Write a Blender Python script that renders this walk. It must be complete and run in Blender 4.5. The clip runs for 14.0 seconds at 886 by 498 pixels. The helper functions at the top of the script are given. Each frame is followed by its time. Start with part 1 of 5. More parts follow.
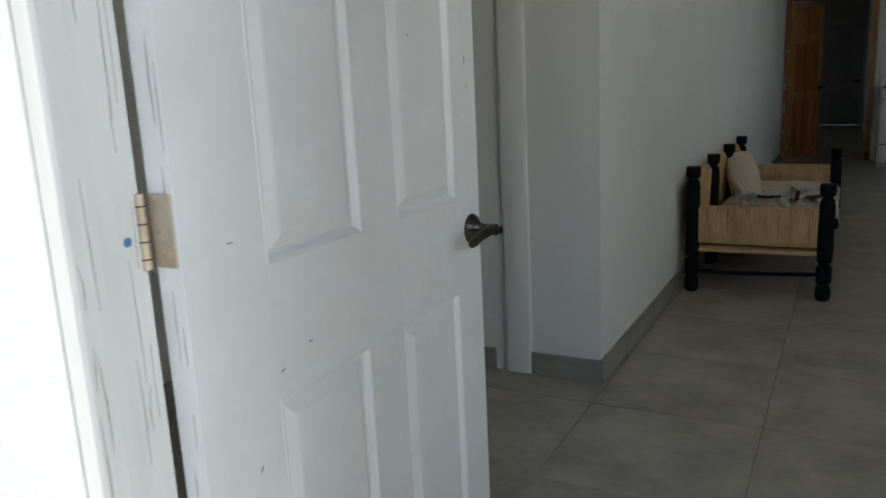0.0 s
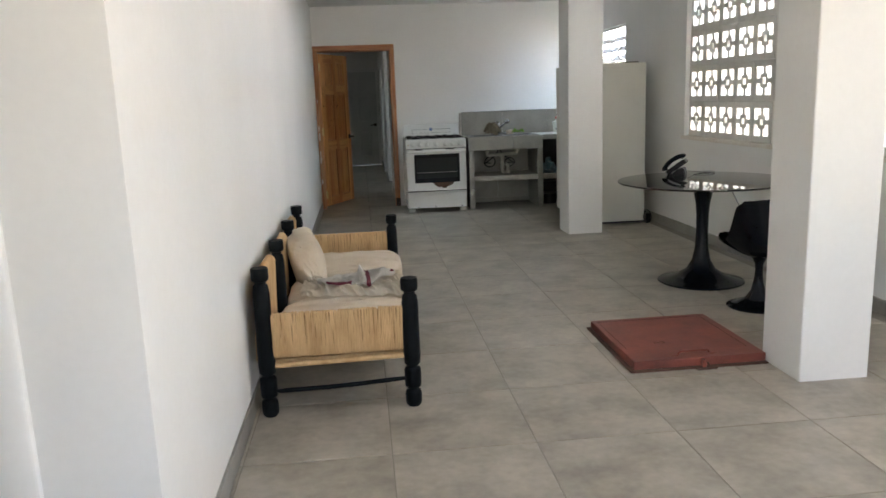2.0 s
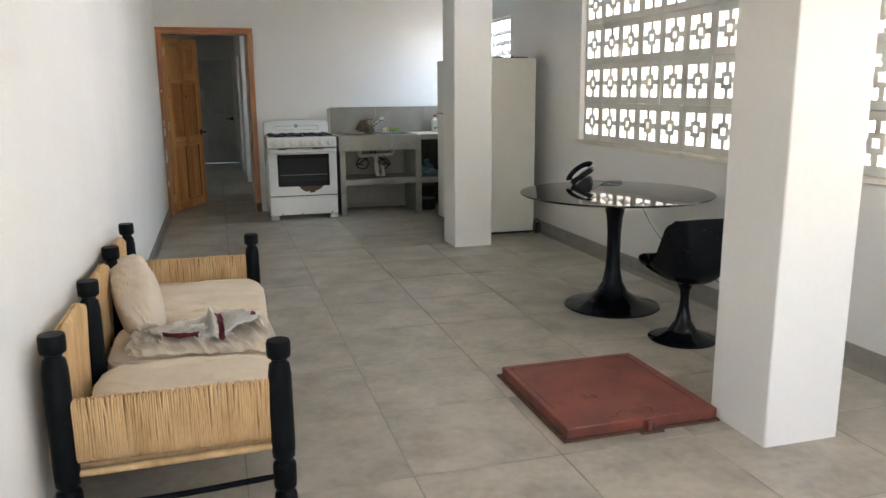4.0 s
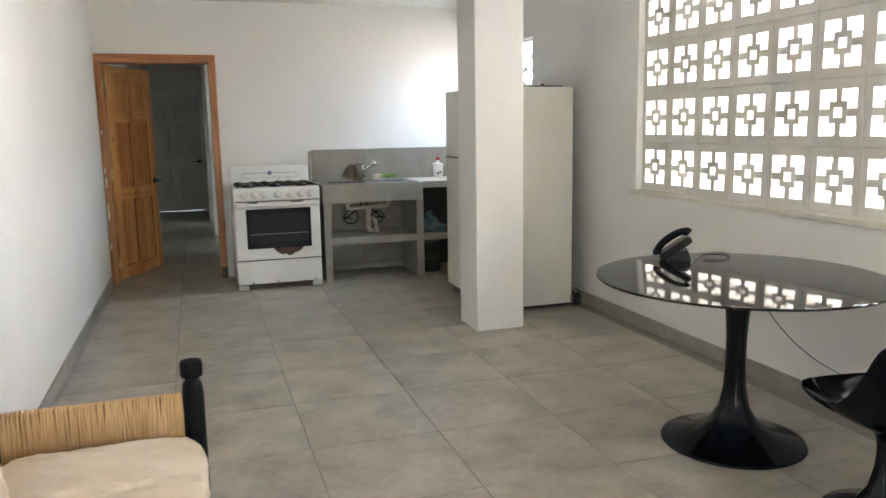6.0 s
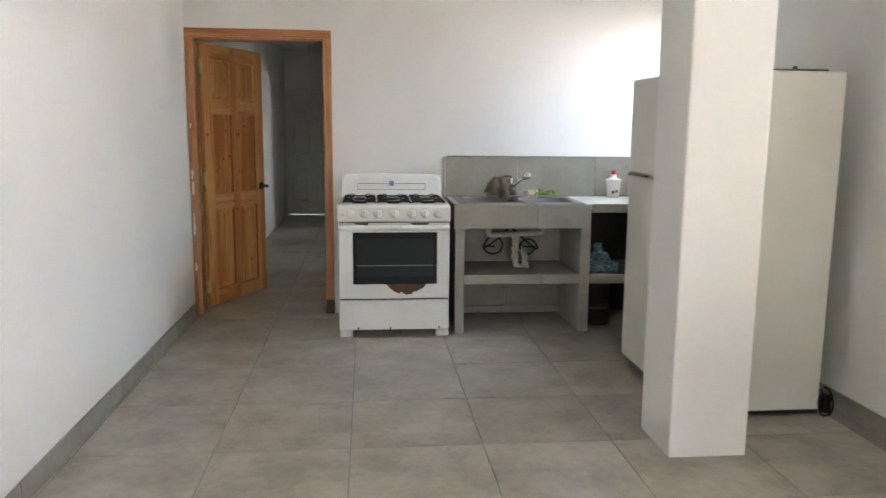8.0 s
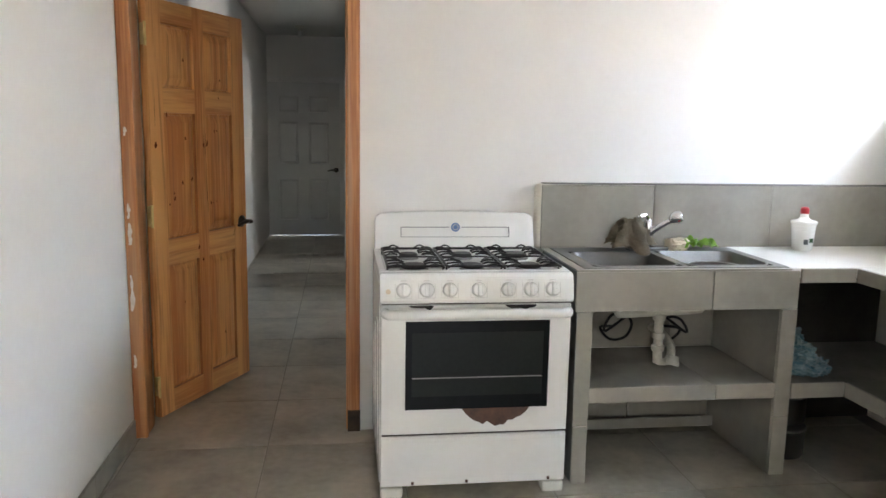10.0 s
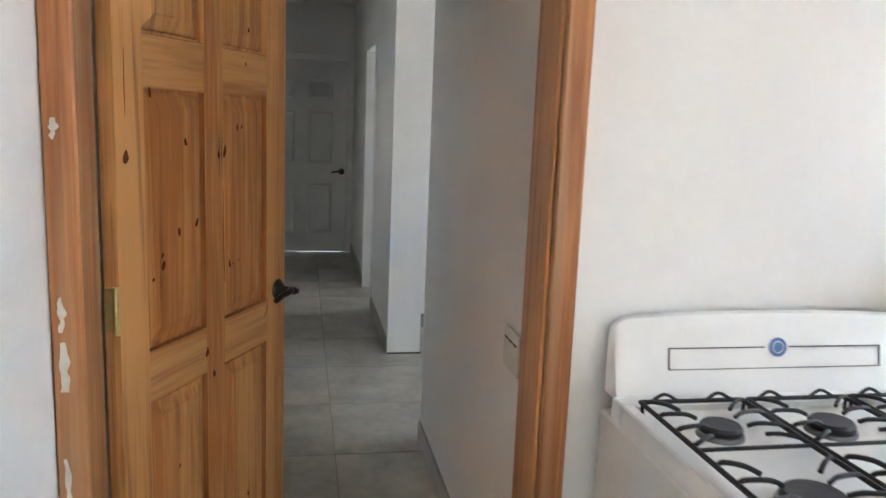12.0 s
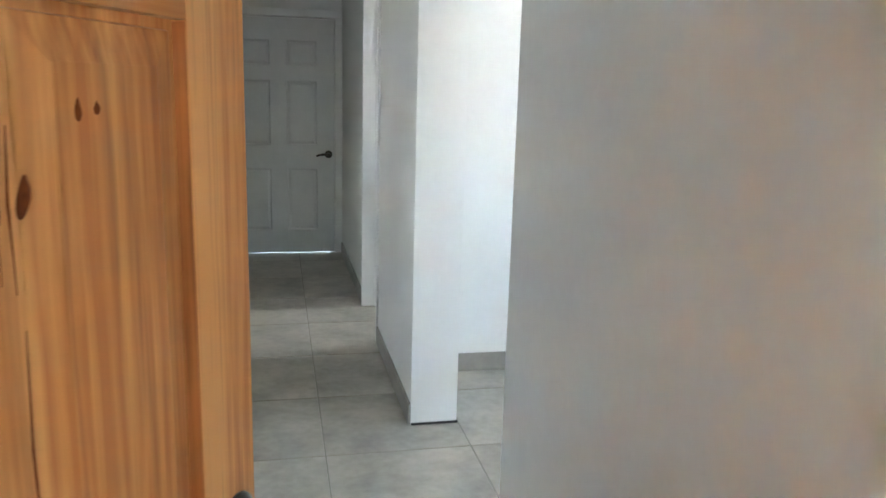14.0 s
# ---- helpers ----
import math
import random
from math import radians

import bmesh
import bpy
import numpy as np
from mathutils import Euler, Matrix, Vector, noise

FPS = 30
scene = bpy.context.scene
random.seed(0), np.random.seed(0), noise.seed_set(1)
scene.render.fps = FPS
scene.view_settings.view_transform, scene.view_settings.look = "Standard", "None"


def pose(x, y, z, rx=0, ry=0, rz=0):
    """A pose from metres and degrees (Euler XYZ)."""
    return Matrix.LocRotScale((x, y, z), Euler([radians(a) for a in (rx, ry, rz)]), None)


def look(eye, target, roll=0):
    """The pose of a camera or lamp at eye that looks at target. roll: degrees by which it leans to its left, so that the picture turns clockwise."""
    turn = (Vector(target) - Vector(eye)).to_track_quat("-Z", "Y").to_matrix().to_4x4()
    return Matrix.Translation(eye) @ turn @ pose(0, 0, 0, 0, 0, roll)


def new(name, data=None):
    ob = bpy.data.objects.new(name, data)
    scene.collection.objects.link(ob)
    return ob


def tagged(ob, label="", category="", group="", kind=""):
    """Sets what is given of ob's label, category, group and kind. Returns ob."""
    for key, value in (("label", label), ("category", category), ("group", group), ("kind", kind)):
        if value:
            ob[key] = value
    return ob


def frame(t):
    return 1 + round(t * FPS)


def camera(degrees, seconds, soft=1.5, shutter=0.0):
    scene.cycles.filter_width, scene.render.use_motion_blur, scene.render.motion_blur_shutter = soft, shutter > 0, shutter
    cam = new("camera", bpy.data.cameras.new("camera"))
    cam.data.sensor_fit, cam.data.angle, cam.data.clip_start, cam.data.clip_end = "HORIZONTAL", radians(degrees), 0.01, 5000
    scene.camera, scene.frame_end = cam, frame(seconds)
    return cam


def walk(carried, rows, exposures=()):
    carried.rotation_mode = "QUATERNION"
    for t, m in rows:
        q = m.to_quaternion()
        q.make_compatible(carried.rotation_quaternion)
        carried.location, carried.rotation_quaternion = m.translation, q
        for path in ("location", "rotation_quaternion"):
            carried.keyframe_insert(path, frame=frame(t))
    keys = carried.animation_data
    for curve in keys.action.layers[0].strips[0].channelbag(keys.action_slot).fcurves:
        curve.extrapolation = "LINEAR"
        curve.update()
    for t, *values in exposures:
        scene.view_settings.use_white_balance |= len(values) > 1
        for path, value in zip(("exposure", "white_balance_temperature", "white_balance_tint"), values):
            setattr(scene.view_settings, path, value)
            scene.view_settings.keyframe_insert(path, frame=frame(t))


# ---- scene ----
cam = camera(60.3, 14.0, shutter=0.2)
PATH = [
    (0, (0.896, 0.32, 1.218), (-0.034, 2.04, 0.798), -2.8),
    (0.5, (0.774, 0.6, 1.222), (0.083, 2.419, 0.761), -2.3),
    (1, (0.677, 0.913, 1.255), (0.409, 2.842, 0.804), -3.3),
    (1.2, (0.644, 1.019, 1.298), (0.555, 2.971, 0.87), -3.4),
    (1.5, (0.628, 1.102, 1.399), (0.698, 3.057, 0.985), -2.7),
    (2, (0.626, 1.264, 1.437), (0.822, 3.215, 1.047), -2.1),
    (2.4, (0.663, 1.436, 1.445), (1.0, 3.376, 1.093), -0.7),
    (2.5, (0.67, 1.481, 1.446), (1.046, 3.414, 1.097), -0.3),
    (2.7, (0.671, 1.56, 1.445), (1.114, 3.48, 1.101), 0.4),
    (4.8, (0.656, 2.784, 1.425), (1.21, 4.649, 0.963), -0.4),
    (5, (0.659, 2.937, 1.43), (1.211, 4.801, 0.96), -0.4),
    (5.5, (0.765, 3.401, 1.438), (1.268, 5.29, 1.015), -0.1),
    (6, (0.869, 3.919, 1.443), (1.473, 5.799, 1.125), -1.0),
    (6.5, (1.071, 4.329, 1.451), (1.756, 6.177, 1.117), -1.9),
    (7, (1.244, 4.766, 1.432), (1.918, 6.618, 1.091), 0.5),
    (7.5, (1.325, 5.213, 1.474), (1.785, 7.125, 1.112), 0.2),
    (8, (1.374, 5.757, 1.442), (1.57, 7.723, 1.128), 0.5),
    (8.5, (1.335, 6.314, 1.477), (1.421, 8.287, 1.162), 0.8),
    (10.8, (0.801, 8.908, 1.481), (1.156, 10.85, 1.16), 0.9),
    (11, (0.743, 9.108, 1.466), (1.104, 11.046, 1.126), 0.9),
    (11.5, (0.637, 9.629, 1.473), (0.982, 11.567, 1.122), 1.6),
    (12, (0.525, 10.099, 1.483), (0.891, 12.037, 1.151), 2.3),
    (12.5, (0.505, 10.573, 1.465), (0.879, 12.51, 1.133), 1.3),
    (13, (0.448, 10.941, 1.433), (0.855, 12.862, 1.055), 0.8),
    (13.5, (0.436, 11.278, 1.452), (0.904, 13.178, 1.036), 0.6),
    (14, (0.51, 11.634, 1.465), (0.929, 13.548, 1.061), 1.6),
]
EXPOSURES = [(0.0, 0.3, 6450, 5.5), (0.5, 0.92, 6700, 7), (1.0, 1.7, 7400, 10.5), (1.5, 2.33, 6900, 13), (2.0, 2.32, 6800, 13.5), (2.5, 2.33, 6600, 13.5), (5.0, 2.85, 7050, 14), (7.0, 3.03, 7050, 15), (8.5, 3.15, 7000, 16), (11.0, 3.6, 7100, 17), (12.5, 4.0, 6500, 14.5), (13.4, 4.55, 6150, 10.5), (14.0, 4.6, 6450, 11)]
walk(cam, [(t, look(eye, target, roll)) for t, eye, target, roll in PATH], EXPOSURES)

# ---- world, sun and large lights ----
world = bpy.data.worlds.new("sky")
scene.world = world
world.use_nodes = True
wn = world.node_tree.nodes
sky = wn.new("ShaderNodeTexSky")
sky.sky_type = "NISHITA"
sky.sun_disc = False
sky.sun_elevation = radians(58)
sky.sun_rotation = radians(234)
wn["Background"].inputs["Strength"].default_value = 0.15
world.node_tree.links.new(sky.outputs["Color"], wn["Background"].inputs["Color"])
sun = new("sun", bpy.data.lights.new("sun", "SUN"))
sun.data.energy, sun.data.angle, sun.data.color = 4.2, radians(0.5), (1.0, 0.95, 0.87)
sun.matrix_world = look((0, 0, 0), (0.42, 0.30, -0.86))


def window_light(name, at, target, sx, sy, power, color=(1, 1, 1)):
    lamp = new(name, bpy.data.lights.new(name, "AREA"))
    lamp.data.shape, lamp.data.size, lamp.data.size_y = "RECTANGLE", sx, sy
    lamp.data.energy, lamp.data.color = power, color
    lamp.matrix_world = look(at, target)
    return lamp


# daylight in the openings behind and beside the walk
window_light("front_window_daylight", (2.55, 0.86, 1.55), (2.55, 5, 1.4), 1.9, 1.3, 4.8, (1.0, 0.97, 0.93))
window_light("louvre_daylight", (3.828, 10.90, 1.93), (2.0, 10.8, 1.95), 0.90, 0.50, 0.2, (0.97, 0.98, 1.0))
window_light("side_room_daylight", (3.90, 13.65, 1.70), (1, 14.0, 1.5), 0.46, 0.46, 1.25, (0.74, 0.88, 1.0))
window_light("end_room_daylight", (3.90, 16.75, 1.70), (1, 16.2, 1.2), 0.56, 0.36, 1.7, (0.80, 0.90, 1.0))


# ---- materials ----
def mat(name, a, b=None, rough=0.6, metal=0.0, scale=3.0, fine=60.0, bump=0.1, spread=0.0, stretch=None, spec=0.5, amount=1.0, coat=0.0):
    """Two tones mixed by coarse and fine noise, with a fine relief."""
    m = bpy.data.materials.new(name)
    m.use_nodes = True
    n, l = m.node_tree.nodes, m.node_tree.links
    p = n["Principled BSDF"]
    p.inputs["Roughness"].default_value = rough
    p.inputs["Metallic"].default_value = metal
    p.inputs["Specular IOR Level"].default_value = spec
    p.inputs["Coat Weight"].default_value = coat
    b = b or tuple(c * 0.85 for c in a)
    geo = n.new("ShaderNodeTexCoord")
    vec = geo.outputs["Object"]
    if stretch:
        mp = n.new("ShaderNodeMapping")
        mp.inputs["Scale"].default_value = stretch
        l.new(vec, mp.inputs["Vector"])
        vec = mp.outputs["Vector"]
    info = n.new("ShaderNodeObjectInfo")
    shift = n.new("ShaderNodeVectorMath")
    shift.operation = "MULTIPLY_ADD"
    l.new(info.outputs["Random"], shift.inputs[0])
    shift.inputs[1].default_value = (37, 53, 19)
    l.new(vec, shift.inputs[2])
    big, small = n.new("ShaderNodeTexNoise"), n.new("ShaderNodeTexNoise")
    for tex, s, d in ((big, scale, 5), (small, fine, 4)):
        tex.inputs["Scale"].default_value = s
        tex.inputs["Detail"].default_value = d
        l.new(shift.outputs["Vector"], tex.inputs["Vector"])
    add = n.new("ShaderNodeMath")
    add.operation = "MULTIPLY_ADD"
    l.new(small.outputs["Fac"], add.inputs[0])
    add.inputs[1].default_value = 0.4
    l.new(big.outputs["Fac"], add.inputs[2])
    ramp = n.new("ShaderNodeMapRange")
    ramp.inputs["From Min"].default_value, ramp.inputs["From Max"].default_value = 0.5, 0.95
    ramp.inputs["To Max"].default_value = amount
    l.new(add.outputs["Value"], ramp.inputs["Value"])
    mix = n.new("ShaderNodeMix")
    mix.data_type = "RGBA"
    mix.inputs[6].default_value, mix.inputs[7].default_value = (*a, 1), (*b, 1)
    l.new(ramp.outputs["Result"], mix.inputs["Factor"])
    out = mix.outputs[2]
    if spread:
        hsv = n.new("ShaderNodeHueSaturation")
        val = n.new("ShaderNodeMapRange")
        val.inputs["To Min"].default_value, val.inputs["To Max"].default_value = 1 - spread, 1 + spread
        l.new(info.outputs["Random"], val.inputs["Value"])
        l.new(val.outputs["Result"], hsv.inputs["Value"])
        l.new(out, hsv.inputs["Color"])
        out = hsv.outputs["Color"]
    l.new(out, p.inputs["Base Color"])
    if bump:
        bp = n.new("ShaderNodeBump")
        bp.inputs["Strength"].default_value, bp.inputs["Distance"].default_value = bump, 0.004
        l.new(small.outputs["Fac"], bp.inputs["Height"])
        l.new(bp.outputs["Normal"], p.inputs["Normal"])
    return m


M = {}
M["wall"] = mat("white wall paint", (0.82, 0.81, 0.78), (0.77, 0.76, 0.73), 0.75, scale=1.2, fine=35, bump=0.12)
M["wall_out"] = mat("white outer wall paint", (0.80, 0.79, 0.76), (0.72, 0.71, 0.68), 0.85, scale=2, fine=60, bump=0.3)
M["ceiling"] = mat("white ceiling paint", (0.80, 0.79, 0.765), (0.75, 0.74, 0.71), 0.85, scale=1.0, fine=30, bump=0.12)
M["tile"] = mat("grey stone look floor tile", (0.45, 0.408, 0.338), (0.255, 0.229, 0.187), 0.33, scale=4.0, fine=24, bump=0.015, spread=0.05)
M["grout"] = mat("brown grey grout", (0.30, 0.28, 0.24), None, 0.9, scale=8)
M["skirt"] = mat("grey skirting tile", (0.34, 0.32, 0.28), (0.24, 0.225, 0.20), 0.42, scale=4, fine=25, bump=0.03, spread=0.08)
M["white_paint"] = mat("white gloss door paint", (0.80, 0.80, 0.79), (0.73, 0.73, 0.71), 0.38, scale=5, fine=50, bump=0.06)
M["old_paint"] = mat("worn white frame paint", (0.76, 0.75, 0.72), (0.60, 0.585, 0.55), 0.55, scale=9, fine=45, bump=0.4, stretch=(1, 1, 0.12))
M["black_wood"] = mat("black painted turned wood", (0.004, 0.005, 0.006), (0.008, 0.010, 0.011), 0.45, spec=0.08, scale=8, fine=60, bump=0.15)
M["straw"] = mat("woven palm straw", (0.68, 0.46, 0.235), (0.45, 0.275, 0.12), 0.7, scale=14, fine=90, bump=0.5, stretch=(1, 1, 0.25))
M["cushion"] = mat("beige cotton cushion cloth", (0.70, 0.60, 0.47), (0.60, 0.49, 0.36), 0.9, scale=4, fine=140, bump=0.25)
# core darker than the strands: the shade in their gaps, put into colour
M["straw_gap_shade"] = mat("brown straw core darkened as gap shade", (0.26, 0.15, 0.06), (0.16, 0.09, 0.035), 0.9, scale=20, fine=120, bump=0.3)
M["sheet"] = mat("pale cotton sheet", (0.87, 0.79, 0.68), (0.82, 0.72, 0.60), 0.9, scale=5, fine=140, bump=0.25)
M["towel"] = mat("white waffle towel", (0.86, 0.81, 0.74), (0.68, 0.63, 0.57), 0.95, scale=90, fine=260, bump=0.7)
M["towel_red"] = mat("dark red towel stripe", (0.22, 0.03, 0.05), (0.17, 0.025, 0.04), 0.95, scale=40, fine=180, bump=0.5)
M["red_metal"] = mat("red oxide painted steel", (0.235, 0.060, 0.040), (0.125, 0.036, 0.026), 0.42, scale=7, fine=60, bump=0.15)
M["rust"] = mat("rusty steel", (0.11, 0.05, 0.03), (0.05, 0.025, 0.018), 0.75, scale=18, fine=90, bump=0.4)
M["black_gloss"] = mat("glossy black shell", (0.004, 0.006, 0.009), (0.006, 0.009, 0.013), 0.10, spec=0.24, scale=4, fine=40, bump=0.02)
M["black_plastic"] = mat("black plastic", (0.009, 0.009, 0.010), (0.014, 0.014, 0.015), 0.4, spec=0.25, scale=10, fine=80, bump=0.1)
M["enamel"] = mat("white enamel", (0.80, 0.80, 0.78), (0.75, 0.745, 0.71), 0.22, scale=3, fine=40, bump=0.02)
M["fridge"] = mat("off white fridge enamel", (0.70, 0.685, 0.62), (0.64, 0.625, 0.56), 0.35, scale=2.5, fine=120, bump=0.08)
M["iron"] = mat("black cast iron", (0.008, 0.008, 0.008), (0.016, 0.014, 0.013), 0.55, scale=20, fine=90, bump=0.3)
M["oven_glass"] = mat("dark oven glass", (0.010, 0.011, 0.012), (0.008, 0.009, 0.009), 0.15, bump=0, spec=0.15)
M["oven_inner"] = mat("smoky oven pane", (0.020, 0.022, 0.021), (0.014, 0.016, 0.015), 0.2, scale=2, bump=0, spec=0.15)
M["steel"] = mat("brushed stainless steel", (0.25, 0.246, 0.24), (0.19, 0.186, 0.18), 0.48, 1.0, scale=6, fine=80, bump=0.08)
M["chrome"] = mat("chrome", (0.65, 0.65, 0.66), None, 0.12, 1.0, bump=0)
M["dark_metal"] = mat("dark bronze metal", (0.10, 0.09, 0.08), (0.05, 0.045, 0.04), 0.32, 1.0, scale=20, bump=0.05)
M["brass"] = mat("aged brass", (0.80, 0.64, 0.30), (0.60, 0.46, 0.20), 0.42, 1.0, scale=25, fine=90, bump=0.15)
M["nickel"] = mat("dull nickel hinge", (0.60, 0.52, 0.42), (0.46, 0.38, 0.29), 0.45, 0.75, scale=25, fine=90, bump=0.15)
M["counter_tile"] = mat("grey counter tile", (0.335, 0.312, 0.27), (0.255, 0.238, 0.205), 0.42, scale=4, fine=26, bump=0.03, spread=0.07)
M["cement"] = mat("raw cement", (0.20, 0.195, 0.18), (0.14, 0.135, 0.125), 0.85, scale=6, fine=50, bump=0.3)
M["worktop"] = mat("white worktop", (0.66, 0.65, 0.61), (0.58, 0.57, 0.53), 0.35, scale=4, bump=0.03)
M["pvc"] = mat("dirty white plastic pipe", (0.62, 0.60, 0.54), (0.50, 0.47, 0.40), 0.4, scale=15, bump=0.05)
M["rag"] = mat("brown cloth rag", (0.26, 0.215, 0.155), (0.15, 0.12, 0.085), 0.95, scale=18, fine=120, bump=0.5)
M["green"] = mat("green plastic", (0.22, 0.42, 0.04), (0.12, 0.28, 0.03), 0.4, scale=20, bump=0.1)
M["red"] = mat("red plastic", (0.55, 0.03, 0.04), None, 0.35, scale=10, bump=0)
M["blue_cloth"] = mat("blue striped bag", (0.06, 0.17, 0.22), (0.27, 0.34, 0.36), 0.6, scale=30, fine=60, bump=0.3, stretch=(1, 0.3, 1.6))
M["grey_print"] = mat("grey print", (0.10, 0.11, 0.11), None, 0.5, bump=0)
M["blue_print"] = mat("blue badge", (0.10, 0.20, 0.42), None, 0.4, bump=0)
M["socket"] = mat("ivory switch plate", (0.66, 0.64, 0.58), (0.60, 0.57, 0.5), 0.4, bump=0.03)
M["filler"] = mat("white filler", (0.72, 0.70, 0.66), (0.55, 0.5, 0.44), 0.9, scale=20, fine=90, bump=0.4)
M["block"] = mat("painted breeze block", (0.74, 0.72, 0.67), (0.66, 0.63, 0.58), 0.8, scale=6, fine=60, bump=0.3, spread=0.05)
M["earth"] = mat("pale dry concrete yard", (0.46, 0.42, 0.36), (0.33, 0.30, 0.26), 0.9, scale=0.6, fine=8, bump=0.3)
M["outline"] = mat("faint grey outline print", (0.60, 0.585, 0.56), None, 0.5, bump=0)
M["bulb"] = mat("white bulb glass", (0.72, 0.72, 0.70), None, 0.2, bump=0)


def wood(name, light, dark, axis=2, worn=None, streaks=0.55):
    """Pine with grain along one axis, wavy bands, thin dark streaks and, where given, worn paler bands."""
    m = bpy.data.materials.new(name)
    m.use_nodes = True
    n, l = m.node_tree.nodes, m.node_tree.links
    p = n["Principled BSDF"]
    p.inputs["Roughness"].default_value = 0.42
    tc, info = n.new("ShaderNodeTexCoord"), n.new("ShaderNodeObjectInfo")
    shift = n.new("ShaderNodeVectorMath")
    shift.operation = "MULTIPLY_ADD"
    shift.inputs[1].default_value = (3.1, 5.3, 7.7)
    l.new(info.outputs["Random"], shift.inputs[0])
    l.new(tc.outputs["Object"], shift.inputs[2])
    mp = n.new("ShaderNodeMapping")
    mp.inputs["Scale"].default_value = [0.04 if k == axis else 1 for k in range(3)]
    l.new(shift.outputs["Vector"], mp.inputs["Vector"])
    warp = n.new("ShaderNodeTexNoise")
    warp.inputs["Scale"].default_value = 9
    warp.inputs["Detail"].default_value = 3
    warp.inputs["Distortion"].default_value = 0.6
    l.new(mp.outputs["Vector"], warp.inputs["Vector"])
    grain = n.new("ShaderNodeTexNoise")
    grain.inputs["Scale"].default_value = 95
    grain.inputs["Detail"].default_value = 5
    l.new(mp.outputs["Vector"], grain.inputs["Vector"])
    s = n.new("ShaderNodeMath")
    s.operation = "MULTIPLY_ADD"
    s.inputs[1].default_value = 0.62
    l.new(grain.outputs["Fac"], s.inputs[0])
    l.new(warp.outputs["Fac"], s.inputs[2])
    ramp = n.new("ShaderNodeValToRGB")
    ramp.color_ramp.elements[0].position, ramp.color_ramp.elements[0].color = 0.68, (*light, 1)
    ramp.color_ramp.elements[1].position, ramp.color_ramp.elements[1].color = 0.96, (*dark, 1)
    l.new(s.outputs["Value"], ramp.inputs["Fac"])
    out = ramp.outputs["Color"]
    for sc, lo, hi, amount, tone in ((52, 0.56, 0.70, streaks, [c * 0.62 for c in dark]), (13, 0.50, 0.62, 0.55 if worn else 0.0, worn or light)):
        line = n.new("ShaderNodeTexNoise")
        line.inputs["Scale"].default_value = sc
        line.inputs["Detail"].default_value = 2
        line.inputs["Distortion"].default_value = 0.25
        l.new(mp.outputs["Vector"], line.inputs["Vector"])
        k = n.new("ShaderNodeMapRange")
        k.inputs["From Min"].default_value, k.inputs["From Max"].default_value = lo, hi
        k.inputs["To Min"].default_value, k.inputs["To Max"].default_value = 0.0, amount
        l.new(line.outputs["Fac"], k.inputs["Value"])
        mix = n.new("ShaderNodeMix")
        mix.data_type = "RGBA"
        mix.inputs[7].default_value = (*tone, 1)
        l.new(k.outputs["Result"], mix.inputs["Factor"])
        l.new(out, mix.inputs[6])
        out = mix.outputs[2]
    l.new(out, p.inputs["Base Color"])
    bp = n.new("ShaderNodeBump")
    bp.inputs["Strength"].default_value, bp.inputs["Distance"].default_value = 0.12, 0.003
    l.new(grain.outputs["Fac"], bp.inputs["Height"])
    l.new(bp.outputs["Normal"], p.inputs["Normal"])
    return m


M["pine"] = wood("varnished knotty pine", (0.76, 0.38, 0.138), (0.54, 0.20, 0.058))
M["pine_rail"] = wood("varnished pine rail", (0.75, 0.39, 0.145), (0.55, 0.215, 0.066), 0, streaks=0.3)
M["groove"] = wood("dark stained pine groove", (0.44, 0.16, 0.045), (0.27, 0.09, 0.026))
M["casing_head"] = wood("red brown varnished pine head", (0.56, 0.235, 0.078), (0.32, 0.11, 0.034), 0, worn=(0.48, 0.29, 0.15), streaks=0.5)
M["casing"] = wood("red brown varnished pine", (0.56, 0.235, 0.078), (0.32, 0.11, 0.034), worn=(0.48, 0.29, 0.15), streaks=0.5)


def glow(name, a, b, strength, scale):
    """Self-lit backdrop material that stands in for the bright distance outside a window."""
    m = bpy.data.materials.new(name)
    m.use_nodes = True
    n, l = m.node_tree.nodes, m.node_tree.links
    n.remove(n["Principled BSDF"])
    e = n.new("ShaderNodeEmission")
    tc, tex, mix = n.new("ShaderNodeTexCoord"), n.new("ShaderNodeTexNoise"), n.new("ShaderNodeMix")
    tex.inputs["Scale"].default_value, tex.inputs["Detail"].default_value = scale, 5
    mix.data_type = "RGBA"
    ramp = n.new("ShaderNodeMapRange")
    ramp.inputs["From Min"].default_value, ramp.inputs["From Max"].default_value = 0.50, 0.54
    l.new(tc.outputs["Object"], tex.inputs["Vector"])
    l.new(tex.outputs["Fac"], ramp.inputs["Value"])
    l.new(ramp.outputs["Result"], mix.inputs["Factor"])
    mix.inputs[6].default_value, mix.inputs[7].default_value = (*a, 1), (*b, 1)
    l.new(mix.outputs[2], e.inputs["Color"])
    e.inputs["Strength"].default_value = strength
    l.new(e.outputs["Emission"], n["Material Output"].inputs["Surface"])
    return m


# sunlight on the yard put in as emission, with dim peach patches
M["yard_glow"] = glow("glowing backdrop for the yard beyond the blocks", (1.0, 0.96, 0.91), (0.0180, 0.0143, 0.0115), 5.8, 9.0)

# ---- building blocks ----
ORIGIN = {}


def root_of(ob):
    while ob.parent:
        ob = ob.parent
    return ob


def thing(name, at, label, category, group="", kind="", turn=0):
    ob = new(name)
    ob.empty_display_size = 0.1
    ob.matrix_basis = pose(*at, 0, 0, turn)
    ORIGIN[ob.name] = Vector(at) if turn == 0 else Vector((0, 0, 0))
    return tagged(ob, label, category, group, kind)


